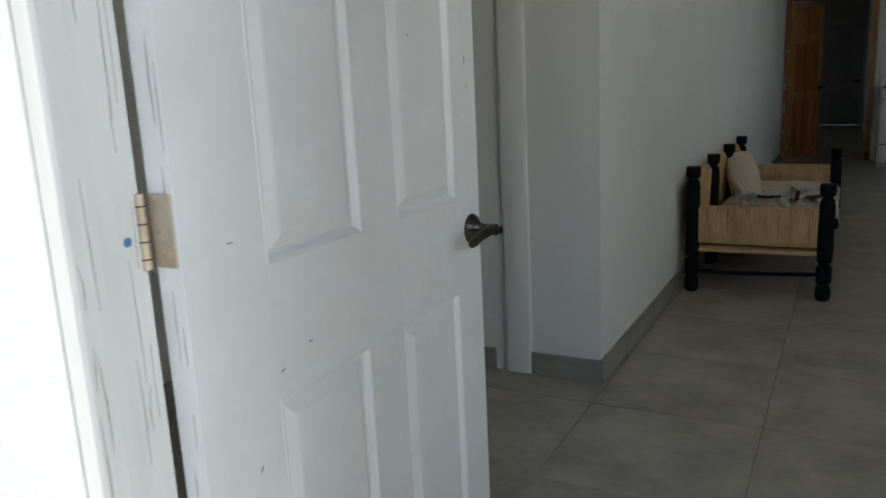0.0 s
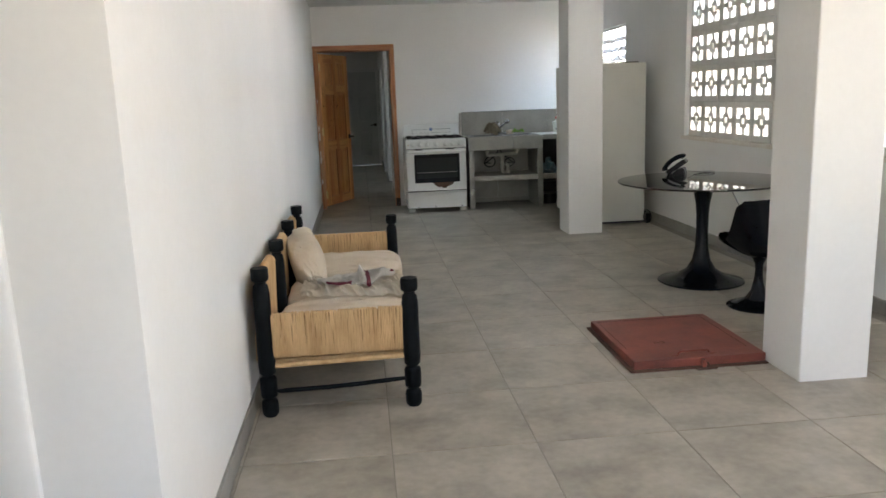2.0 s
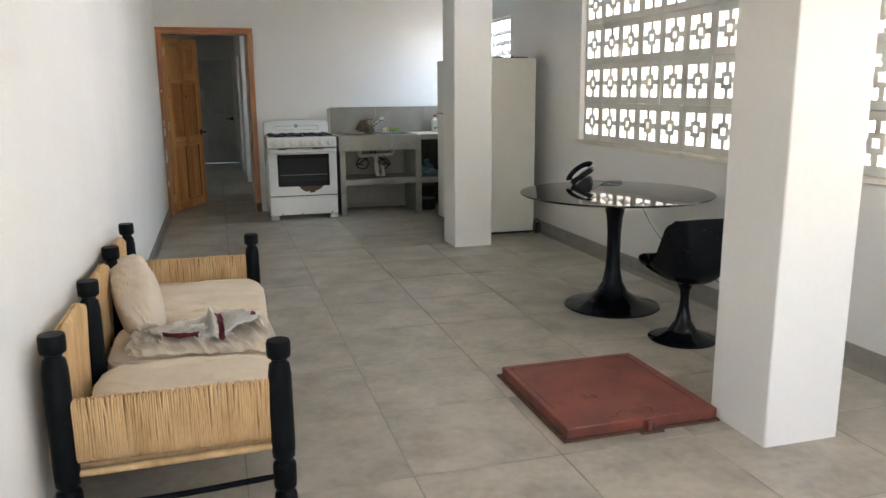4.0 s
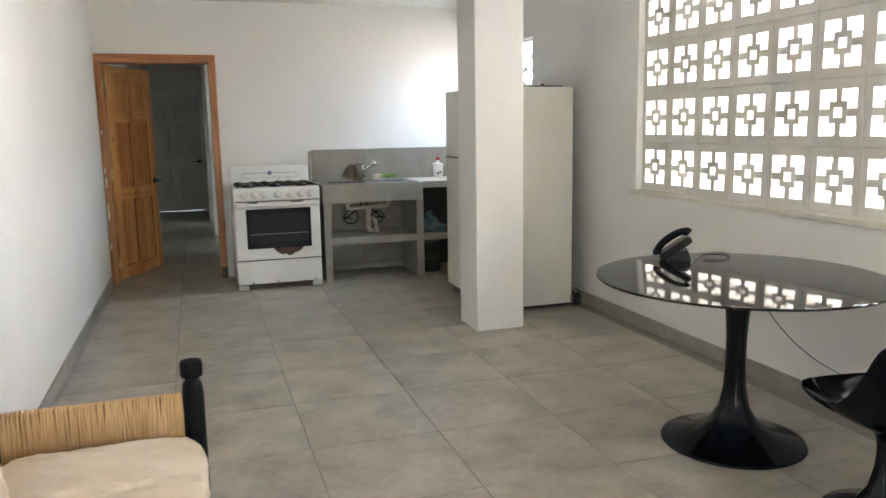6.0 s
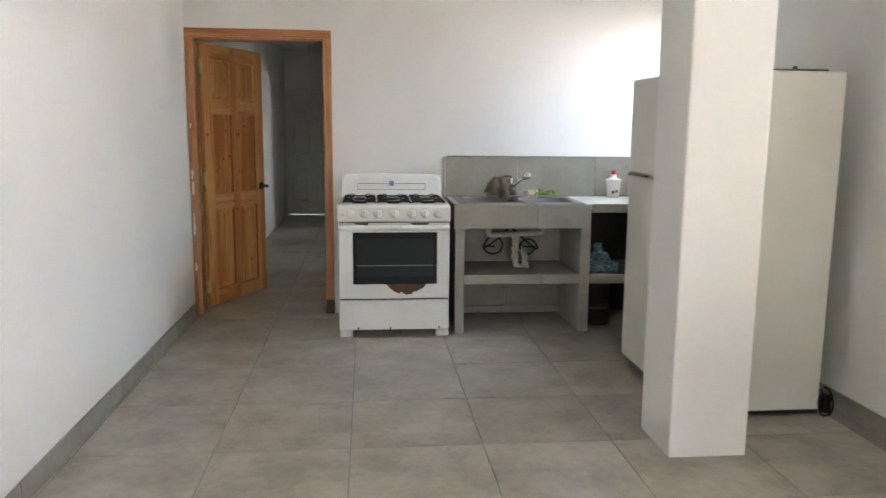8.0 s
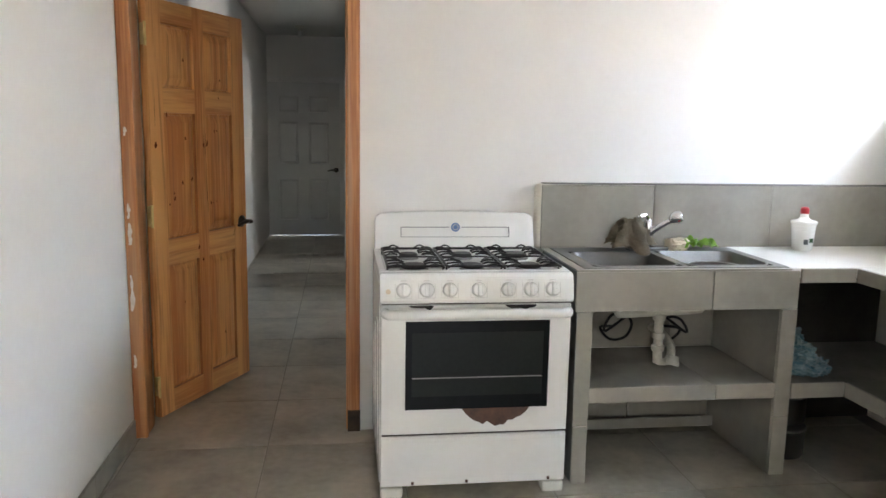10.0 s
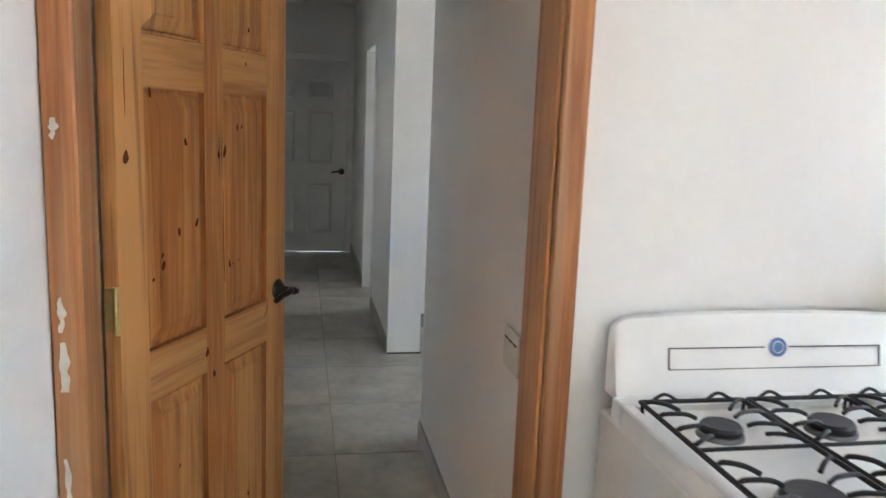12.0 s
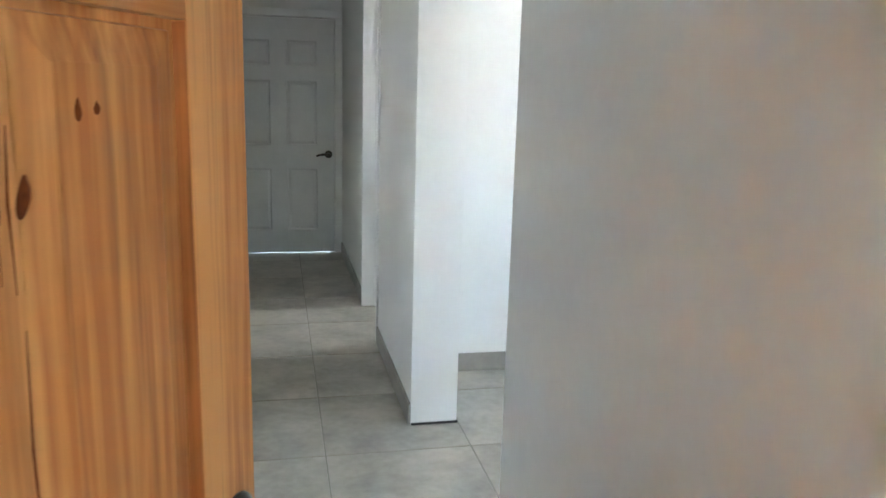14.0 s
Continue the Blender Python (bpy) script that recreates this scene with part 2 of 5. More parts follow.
def mesh_of(name, bm, material, smooth=False):
    me = bpy.data.meshes.new(name)
    bm.to_mesh(me)
    bm.free()
    for one in (material if isinstance(material, (list, tuple)) else [material]):
        me.materials.append(one)
    if smooth:
        for f in me.polygons:
            f.use_smooth = True
        me.set_sharp_from_angle(angle=radians(smooth if smooth is not True else 40))
    return me


def part(name, bm, material, parent, label="", smooth=False):
    """One mesh under a thing or part; its corners are given in the world, or in the thing's own axes if the thing is turned."""
    root = root_of(parent)
    o = ORIGIN.get(root.name, Vector((0, 0, 0)))
    bmesh.ops.translate(bm, verts=bm.verts, vec=-o)
    ob = new(name, mesh_of(name, bm, material, smooth))
    ob.parent = parent
    return tagged(ob, label)


def single(name, bm, material, label, category="", group="", kind="", smooth=False):
    """A thing or a piece of the setting that is one mesh."""
    lo = [min(v.co[i] for v in bm.verts) for i in range(3)]
    hi = [max(v.co[i] for v in bm.verts) for i in range(3)]
    o = Vector(((lo[0] + hi[0]) / 2, (lo[1] + hi[1]) / 2, lo[2]))
    bmesh.ops.translate(bm, verts=bm.verts, vec=-o)
    ob = new(name, mesh_of(name, bm, material, smooth))
    ob.location = o
    ORIGIN[ob.name] = o
    return tagged(ob, label, category, group, kind)


def bx(bm, x0, x1, y0, y1, z0, z1, bevel=0.0, seg=1, mi=0):
    vs = [bm.verts.new((x, y, z)) for z in (z0, z1) for y in (y0, y1) for x in (x0, x1)]
    fs = [bm.faces.new([vs[i] for i in q]) for q in ((0, 2, 3, 1), (4, 5, 7, 6), (0, 1, 5, 4), (2, 6, 7, 3), (0, 4, 6, 2), (1, 3, 7, 5))]
    for f in fs:
        f.material_index = mi
    if bevel:
        es = list({e for f in fs for e in f.edges})
        r = bmesh.ops.bevel(bm, geom=es, offset=bevel, segments=seg, affect="EDGES", profile=0.5)
        for f in r["faces"]:
            f.material_index = mi
    return vs


def box(*a, bevel=0.0, seg=1):
    bm = bmesh.new()
    bx(bm, *a, bevel=bevel, seg=seg)
    return bm


def lathe(bm, profile, at=(0, 0, 0), n=24, squash=1.0):
    """Turns (radius, height) pairs round the upright line through at."""
    rings = []
    for r, z in profile:
        if r < 1e-5:
            rings.append([bm.verts.new((at[0], at[1], at[2] + z))])
        else:
            rings.append([bm.verts.new((at[0] + r * math.cos(2 * math.pi * i / n), at[1] + squash * r * math.sin(2 * math.pi * i / n), at[2] + z)) for i in range(n)])
    for a, b in zip(rings, rings[1:]):
        for i in range(n):
            j = (i + 1) % n
            if len(a) == 1 and len(b) == 1:
                continue
            if len(a) == 1:
                bm.faces.new((a[0], b[j], b[i]))
            elif len(b) == 1:
                bm.faces.new((a[i], a[j], b[0]))
            else:
                bm.faces.new((a[i], a[j], b[j], b[i]))
    for ring, flip in ((rings[0], True), (rings[-1], False)):
        if len(ring) > 2:
            bm.faces.new(ring[::-1] if flip else ring)
    return bm


def tube(bm, pts, r, n=8):
    """A round bar along points; r is one radius or one for each point."""
    pts = [Vector(p) for p in pts]
    rs = r if isinstance(r, (list, tuple)) else [r] * len(pts)
    up, rings = None, []
    for i, p in enumerate(pts):
        d = (pts[min(i + 1, len(pts) - 1)] - pts[max(i - 1, 0)]).normalized()
        if up is None:
            up = d.orthogonal().normalized()
        up = (up - d * up.dot(d)).normalized()
        side = d.cross(up)
        rings.append([bm.verts.new(p + rs[i] * (math.cos(2 * math.pi * k / n) * up + math.sin(2 * math.pi * k / n) * side)) for k in range(n)])
    for a, b in zip(rings, rings[1:]):
        for k in range(n):
            bm.faces.new((a[k], a[(k + 1) % n], b[(k + 1) % n], b[k]))
    bm.faces.new(rings[0][::-1])
    bm.faces.new(rings[-1])
    return bm


def smooth_path(pts, steps=6):
    """Catmull-Rom points through pts."""
    p = [Vector(q) for q in pts]
    p = [2 * p[0] - p[1], *p, 2 * p[-1] - p[-2]]
    out = []
    for i in range(1, len(p) - 2):
        for k in range(steps):
            t = k / steps
            a, b, c, d = p[i - 1:i + 3]
            out.append(0.5 * (2 * b + (c - a) * t + (2 * a - 5 * b + 4 * c - d) * t * t + (3 * b - a - 3 * c + d) * t ** 3))
    return [*out, p[-2]]


def wall(name, pieces, label, material="wall", category="wall"):
    bm = bmesh.new()
    for q in pieces:
        bx(bm, *q)
    return single(name, bm, M[material], label, category, kind="structure")


# ---- the large structure ----
LEFT, RIGHT, FAR, TOP = 0.05, 3.815, 11.65, 2.64
HALL_R, HALL_END = 1.08, 18.55
single("ground", box(-40, 60, -60, 80, -0.40, -0.18), M["earth"], "pale dry concrete yard outside the house", "ground", kind="structure")
floor = single("floor", box(-1.7, 4.0, 0.80, 18.8, -0.17, -0.0032), M["grout"], "grey stone-look tiled floor with dark joints", "floor", kind="structure")
single("ceiling", box(-1.9, 4.1, 0.65, 18.9, TOP, TOP + 0.15), M["ceiling"], "plain off-white plastered ceiling", "ceiling", kind="structure")
wall("wall_left", [(LEFT - 0.15, LEFT, 3.185, 18.75, -0.17, TOP), (-1.7, LEFT - 0.15, 3.185, 3.335, -0.17, TOP)], "smooth white painted wall beside the bench")
wall("wall_recess", [(-1.85, -1.7, 0.66, 3.335, -0.17, TOP)], "plain white painted wall behind the entrance door")
DX0, DX1 = 0.095, 1.05
wall("wall_far", [(DX1 + 0.02, RIGHT, FAR, FAR + 0.17, -0.17, TOP), (LEFT, DX1 + 0.02, FAR, FAR + 0.17, 2.12, TOP), (LEFT, DX0 - 0.03, FAR, FAR + 0.17, -0.17, 2.12)], "white painted kitchen wall with a door opening")
# right wall: block window and a small louvre window
WY0, WY1, WZ0, WZ1 = 3.34, 8.67, 0.975, 2.632
LY0, LY1, LZ0, LZ1 = 10.37, 11.60, 1.62, 2.22
wall("wall_right", [(RIGHT, RIGHT + 0.15, 0.66, 18.75, -0.17, WZ0), (RIGHT, RIGHT + 0.15, 0.66, WY0, WZ0, TOP), (RIGHT, RIGHT + 0.15, WY0, WY1, WZ1, TOP),
                    (RIGHT, RIGHT + 0.15, WY1, LY0, WZ0, TOP), (RIGHT, RIGHT + 0.15, LY0, LY1, WZ0, LZ0), (RIGHT, RIGHT + 0.15, LY0, LY1, LZ1, TOP),
                    (RIGHT, RIGHT + 0.15, LY1, 13.4, WZ0, TOP), (RIGHT, RIGHT + 0.15, 13.4, 13.9, 1.95, TOP), (RIGHT, RIGHT + 0.15, 13.4, 13.9, WZ0, 1.45), (RIGHT, RIGHT + 0.15, 13.9, 16.45, WZ0, TOP), (RIGHT, RIGHT + 0.15, 16.45, 17.05, 1.9, TOP), (RIGHT, RIGHT + 0.15, 16.45, 17.05, WZ0, 1.5), (RIGHT, RIGHT + 0.15, 17.05, 18.75, WZ0, TOP)],
     "grey-white painted wall with a breeze block window")
EY0, EY1, EX0, EX1 = 0.848, 0.95, 0.105, 1.08
wall("wall_front", [(-1.85, EX0, EY0, EY1, -0.18, TOP), (EX0, EX1, EY0, EY1, 2.12, TOP), (EX1, 1.6, EY0, EY1, -0.18, TOP), (1.6, 3.5, EY0, EY1, -0.18, 0.9),
                    (1.6, 3.5, EY0, EY1, 2.2, TOP), (3.5, RIGHT, EY0, EY1, -0.18, TOP)], "sunlit white outer wall beside the entrance", "wall_out")
# hall behind the kitchen door, with a side room
wall("wall_hall_near", [(HALL_R, HALL_R + 0.2, FAR + 0.17, 13.44, -0.17, TOP)], "white painted hall wall beside the kitchen door")
wall("wall_hall_stub", [(HALL_R - 0.01, HALL_R + 0.2, 14.77, 15.95, -0.17, TOP), (HALL_R - 0.01, HALL_R + 0.2, 15.95, 16.72, 2.06, TOP), (HALL_R - 0.01, HALL_R + 0.2, 16.72, HALL_END, -0.17, TOP)],
     "white painted hall wall with a door opening")
wall("wall_side_room", [(HALL_R + 0.2, RIGHT, 15.40, 15.55, -0.17, TOP)], "bluish-white daylit wall of the side room")
wall("wall_hall_end", [(1.01, RIGHT, HALL_END, HALL_END + 0.15, -0.17, TOP), (LEFT, 1.01, HALL_END, HALL_END + 0.15, 2.06, TOP)], "white painted wall at the end of the hall")
# added bluish glowing board in place of sky, to cool the lower walls
M["sky_glow"] = glow("glowing backdrop for the hazy sky", (0.60, 0.79, 1.0), (0.52, 0.73, 1.0), 4.4, 0.4)
single("backdrop", box(6.2, 6.25, -2, 22, 2.20, 6.5), M["sky_glow"], "glowing backdrop board for the hazy sky above the yard wall", "backdrop", kind="structure")
single("backdrop", box(6.2, 6.25, -2, 22, -0.2, 2.198), M["yard_glow"], "glowing backdrop board for the sunlit building across the yard", "backdrop", kind="structure")


def pillar(y0):
    bm = box(2.70, 3.057, y0, y0 + 0.36, -0.01, TOP, bevel=0.008, seg=2)
    single("pillar", bm, M["wall"], "square white painted concrete pillar", "pillar", "pillars", kind="structure")


pillar(4.615)
pillar(8.85)

# ---- floor tiles, skirting ----
PITCH, GX, GY = 0.608, 0.681, 4.197
tile_bm = bmesh.new()
bx(tile_bm, -0.3015, 0.3015, -0.3015, 0.3015, -0.012, 0, bevel=0.0015)
tile_mesh = mesh_of("tile", tile_bm, M["tile"])


def lay_tiles():
    fo = ORIGIN["floor"]
    for i in range(-4, 6):
        for j in range(-6, 24):
            x, y = GX + (i + 0.5) * PITCH, GY + (j + 0.5) * PITCH
            if y < 0.7 or y > 18.8 or x > 4.0 or x < -1.75 or (x < LEFT - 0.3 and y > 3.4) or (y > 12.2 and x > 1.5 and y > 15.7) or (y > FAR + 0.3 and x > 2.8):
                continue
            ob = new("tile", tile_mesh)
            ob.parent = floor
            ob.location = Vector((x, y, 0.0005 * random.uniform(-1, 0.6))) - fo


def baseboard(runs, label):
    """Skirting of tile pieces along x or y: (axis, wall face, out sign, from, to)."""
    base = thing("baseboard", (0, 0, 0), label, "baseboard", kind="structure")
    for axis, face, out, a, b in runs:
        p = a
        while p < b - 0.02:
            q = min(p + 0.604, b)
            f0, f1 = sorted((face - out * 0.004, face + out * 0.011))
            h = 0.098 + random.uniform(-0.002, 0.002)
            bm = box(f0, f1, p + 0.0015, q - 0.0015, 0.001, h, bevel=0.0015) if axis == "x" else box(p + 0.0015, q - 0.0015, f0, f1, 0.001, h, bevel=0.0015)
            part("skirting_tile", bm, M["skirt"], base)
            p = q


# ---- breeze block window ----
def block_mesh(w=0.309, h=0.329, t=0.09, hole=0.113, bar=0.019, ring=0.055, eye=0.025):
    bm = bmesh.new()
    a, b = w / 2 - 0.001, h / 2 - 0.001

    def s(y0, y1, z0, z1, d=0.0):
        bx(bm, d, t - d, y0, y1, z0, z1)
    s(-a, -hole, -b, b); s(hole, a, -b, b); s(-hole, hole, -b, -hole); s(-hole, hole, hole, b)
    s(-bar, bar, ring, hole, 0.004); s(-bar, bar, -hole, -ring, 0.004); s(-hole, -ring, -bar, bar, 0.004); s(ring, hole, -bar, bar, 0.004)
    s(-ring, -eye, -ring, ring, 0.002); s(eye, ring, -ring, ring, 0.002); s(-eye, eye, -ring, -eye, 0.002); s(-eye, eye, eye, ring, 0.002)
    return mesh_of("breeze_block", bm, M["block"])


def block_window():
    win = thing("window_1", (RIGHT, (WY0 + WY1) / 2, WZ0), "whitewashed breeze block window with square cross pattern", "window", kind="structure")
    o = ORIGIN[win.name]
    me = block_mesh()
    for j in range(17):
        for k in range(5):
            ob = new("breeze_block", me)
            ob.parent = win
            ob.location = Vector((RIGHT + 0.04 + random.uniform(-0.003, 0.003), 8.612 - 0.155 - 0.31 * j, WZ0 + 0.005 + 0.165 + 0.33 * k)) - o
            ob.rotation_euler = (radians(random.uniform(-0.4, 0.4)), 0, 0)
    part("window_sill", box(RIGHT - 0.012, RIGHT + 0.14, WY0, WY1 + 0.01, WZ0 - 0.03, WZ0 + 0.002, bevel=0.004), M["sill"], win, "cream painted sill")
    part("reveal", box(RIGHT - 0.006, RIGHT + 0.135, WY1 - 0.056, WY1 + 0.022, WZ0 + 0.003, WZ1, bevel=0.003), M["wall"], win)


def louvre_window():
    win = thing("window_2", (RIGHT, (LY0 + LY1) / 2, LZ0), "small louvred window with white metal frame", "window", kind="structure")
    x0, x1 = RIGHT + 0.03, RIGHT + 0.07
    fr = bmesh.new()
    for q in ((LY0, LY0 + 0.03, LZ0, LZ1), (LY1 - 0.03, LY1, LZ0, LZ1), (LY0 + 0.03, LY1 - 0.03, LZ0, LZ0 + 0.03), (LY0 + 0.03, LY1 - 0.03, LZ1 - 0.03, LZ1), ((LY0 + LY1) / 2 - 0.015, (LY0 + LY1) / 2 + 0.015, LZ0 + 0.03, LZ1 - 0.03)):
        bx(fr, x0, x1, *q)
    part("window_frame", fr, M["enamel"], win)
    z = LZ0 + 0.10
    while z < LZ1 - 0.05:
        bm = bmesh.new()
        bx(bm, -0.05, 0.05, LY0 + 0.031, LY1 - 0.031, -0.004, 0.004)
        bmesh.ops.rotate(bm, verts=bm.verts, cent=(0, 0, 0), matrix=Matrix.Rotation(radians(-42), 3, "Y"))
        bmesh.ops.translate(bm, verts=bm.verts, vec=(RIGHT + 0.06, 0, z))
        part("slat", bm, M["slat"], win, "grey louvre slat")
        z += 0.115
    bm = tube(bmesh.new(), smooth_path([(RIGHT + 0.02, LY0 + 0.12, 1.80), (RIGHT - 0.05, LY0 + 0.1, 1.84), (RIGHT - 0.06, LY0 + 0.08, 1.90), (RIGHT - 0.02, LY0 + 0.07, 1.95)]), 0.011)
    part("crank_handle", bm, M["pvc"], win, "grey metal crank handle", smooth=True)


# ---- doors ----
def panel_faces(bm, x0, x1, z0, z1, y, sign, levels):
    """Nested rectangles: (inset, depth) pairs; sign -1 faces -y, +1 faces +y."""
    loops = []
    for inset, depth in levels:
        yy = y - sign * depth
        loops.append([bm.verts.new(c) for c in ((x0 + inset, yy, z0 + inset), (x1 - inset, yy, z0 + inset), (x1 - inset, yy, z1 - inset), (x0 + inset, yy, z1 - inset))])
    for a, b in zip(loops, loops[1:]):
        for i in range(4):
            f = (a[i], a[(i + 1) % 4], b[(i + 1) % 4], b[i])
            bm.faces.new(f if sign < 0 else f[::-1])
    bm.faces.new(loops[-1] if sign < 0 else loops[-1][::-1])


def lever(parent, x, y, z, material, flip=1, both=True, length=0.11):
    """Lever handle with a round rose; the lever points along flip in x."""
    for s, yy in ((-1, y[0]), (1, y[1])) if both else ((-1, y[0]),):
        bm = bmesh.new()
        lathe(bm, [(0.0, 0.0), (0.032, 0.0), (0.034, 0.004), (0.032, 0.009), (0.024, 0.014), (0.016, 0.022), (0.0125, 0.026), (0.0125, 0.064), (0.008, 0.065), (0.008, 0.074), (0.0, 0.075)], n=20)
        bmesh.ops.rotate(bm, verts=bm.verts, cent=(0, 0, 0), matrix=Matrix.Rotation(radians(90 if s < 0 else -90), 3, "X"))
        bmesh.ops.translate(bm, verts=bm.verts, vec=(x, yy, z))
        h = part("handle", bm, material, parent, "dark metal door handle", smooth=True)
        bm = bmesh.new()
        d = s * 0.052
        tube(bm, smooth_path([(x - flip * 0.008, yy + d * 0.8, z), (x + flip * 0.02, yy + d * 1.1, z + 0.003), (x + flip * length * 0.6, yy + d * 1.1, z), (x + flip * length, yy + d, z - 0.012)]), [0.012] * 6 + [0.011] * 6 + [0.0095] * 6 + [0.007], 10)
        part("lever", bm, material, h, smooth=True)


def panel_door(name, at, turn, w, h, t, cols, rows, material, label, levels, handle, hinge_material, hinge_z, rail_material=None, start=0.0):
    """Leaf with its hinge edge at x=0, front face at y=0, back at y=t."""
    door = thing(name, at, label, "door", kind="structure", turn=turn)
    ORIGIN[door.name] = Vector((0, 0, 0))
    bm = bmesh.new()
    xs, zs = [start], [0.0]
    for c in cols:
        xs += list(c)
    for r in rows:
        zs += list(r)
    xs.append(w)
    zs.append(h)
    for i in range(0, len(xs), 2):
        bx(bm, xs[i], xs[i + 1], 0, t, 0, h)
    leaf = part("leaf", bm, material, door)
    sunk = 0.0008 if rail_material else 0.0
    for c in cols:
        for i in range(0, len(zs), 2):
            part("rail", box(c[0], c[1], sunk, t - sunk, zs[i], zs[i + 1]), rail_material or material, door)
    for c in cols:
        for r in rows:
            bm = bmesh.new()
            panel_faces(bm, c[0], c[1], r[0], r[1], 0, -1, levels)
            panel_faces(bm, c[0], c[1], r[0], r[1], t, 1, levels)
            part("panel", bm, material, door)
    lever(door, w - 0.05, (0, t), handle[0], handle[1], flip=-1)
    for z in hinge_z:
        bm = bmesh.new()
        tube(bm, [(start - 0.009, 0.002, z - 0.055), (start - 0.009, 0.002, z + 0.055)], 0.0075, 10)
        hg = part("hinge", bm, hinge_material, door, "worn metal hinge", smooth=True)
        bm = bmesh.new()
        bx(bm, start - 0.0025, start + 0.0005, 0.004, t - 0.004, z - 0.05, z + 0.05, bevel=0.001)
        part("hinge_plate", bm, hinge_material, hg)
    return door, leaf


def thicken(bm, d):
    """Gives a flat patch that faces -y a back at depth d."""
    front = bm.faces[:]
    ext = bmesh.ops.extrude_face_region(bm, geom=front)
    bmesh.ops.translate(bm, verts=[v for v in ext["geom"] if isinstance(v, bmesh.types.BMVert)], vec=(0, -d, 0))
    bmesh.ops.recalc_face_normals(bm, faces=bm.faces[:])


EMBOSS = [(0, 0), (0.003, -0.0015), (0.007, 0.001), (0.013, 0.010), (0.019, 0.0105), (0.036, 0.002), (0.040, 0.001)]
RAISED = [(0, 0), (0.0005, 0.017), (0.011, 0.017), (0.013, 0.012), (0.048, 0.004), (0.050, 0.003)]


def entrance_door():
    # leaf opened inwards, its outer face towards +x
    door, leaf = panel_door("door_1", (0.182, 0.968, 0.008), 91.3, 0.89, 2.05, 0.041, [(0.155, 0.405), (0.525, 0.772)], [(0.13, 0.772), (0.972, 1.60), (1.70, 1.94)],
                            M["white_paint"], "white painted six-panel entrance door standing open", EMBOSS, (0.897, M["dark_metal"]), M["nickel"], ())
    for z in (0.26, 1.052, 1.80):
        bm = tube(bmesh.new(), [(-0.012, 0.045, z - 0.047), (-0.012, 0.045, z + 0.047)], 0.0075, 12)
        hg = part("hinge", bm, M["nickel"], door, "worn nickel hinge", smooth=True)
        for k in range(4):
            part("knuckle_ring", tube(bmesh.new(), [(-0.012, 0.045, z - 0.035 + 0.022 * k), (-0.012, 0.045, z - 0.033 + 0.022 * k)], 0.0079, 12), M["rust"], hg)
        part("hinge_plate", box(-0.0035, 0.0, 0.004, 0.041, z - 0.046, z + 0.046, bevel=0.001), M["nickel"], hg)
        for k in (-0.03, 0.0, 0.03):
            bm = lathe(bmesh.new(), [(0.0045, -0.0005), (0.0045, 0.0012), (0.002, 0.0014)], n=8)
            bmesh.ops.rotate(bm, verts=bm.verts, cent=(0, 0, 0), matrix=Matrix.Rotation(radians(-90), 3, "Y"))
            bmesh.ops.translate(bm, verts=bm.verts, vec=(-0.0035, 0.014 + 0.012 * (k == 0), z + k))
            part("screw", bm, M["nickel"], hg)
    # chips in the paint
    rnd = random.Random(4)
    for u, z, du, dz in ((0.235, 0.835, 0.010, -0.001), (0.165, 0.81, 0.009, 0.004), (0.10, 0.68, 0.006, 0.012), (0.60, 1.30, 0.002, 0.006), (0.84, 1.25, 0.0, 0.02), (0.845, 1.20, 0.001, 0.012), (0.08, 1.02, 0.012, 0.0)):
        part("paint_chip", tube(bmesh.new(), [(u, 0.0, z), (u + du / 2, -0.0004, z + dz / 2), (u + du, 0.0, z + dz)], [0.0004, 0.0011, 0.0004], 5), M["grey_print"], door)
    for k in range(16):
        y, z, ln = rnd.uniform(0.003, 0.038), rnd.uniform(0.3, 1.7), rnd.uniform(0.03, 0.14)
        part("paint_crack", tube(bmesh.new(), [(0.0, y, z), (-0.0003, y + rnd.uniform(-0.002, 0.002), z + ln * 0.5), (0.0, y, z + ln)], [0.0003, rnd.uniform(0.0004, 0.0011), 0.0003], 5), M["crack"], door)
    fr = thing("door_frame_1", (0.09, 0.9, -0.17), "white painted wooden frame with peeling cracked paint", "door frame", kind="structure")
    part("jamb", box(0.1055, 0.138, 0.850, 0.957, -0.17, 2.09, bevel=0.003), M["old_paint"], fr)
    part("jamb", box(1.06, 1.08, 0.850, 0.956, -0.17, 2.09, bevel=0.003), M["old_paint"], fr)
    part("head", box(0.138, 1.06, 0.852, 0.955, 2.075, 2.118, bevel=0.003), M["old_paint"], fr)
    part("stop", box(0.1375, 0.1405, 0.853, 0.885, 0.0, 2.07, bevel=0.001), M["old_paint"], fr)
    part("threshold", box(0.138, 1.06, 0.80, 0.97, -0.17, 0.003, bevel=0.003), M["cement"], fr, "grey cement threshold")
    for k in range(34):
        y, z, ln = rnd.uniform(0.856, 0.952), rnd.uniform(0.3, 1.7), rnd.uniform(0.02, 0.16)
        x = 0.1383 if y > 0.886 else 0.1408
        part("paint_crack", tube(bmesh.new(), [(x, y, z), (x, y + rnd.uniform(-0.002, 0.002), z + ln * 0.5), (x, y + rnd.uniform(-0.004, 0.004), z + ln)], [0.0003, rnd.uniform(0.0003, 0.0009), 0.0003], 5), M["crack"], fr)
    bm = lathe(bmesh.new(), [(0.006, 0), (0.006, 0.001)], n=14)
    bmesh.ops.rotate(bm, verts=bm.verts, cent=(0, 0, 0), matrix=Matrix.Rotation(radians(90), 3, "Y"))
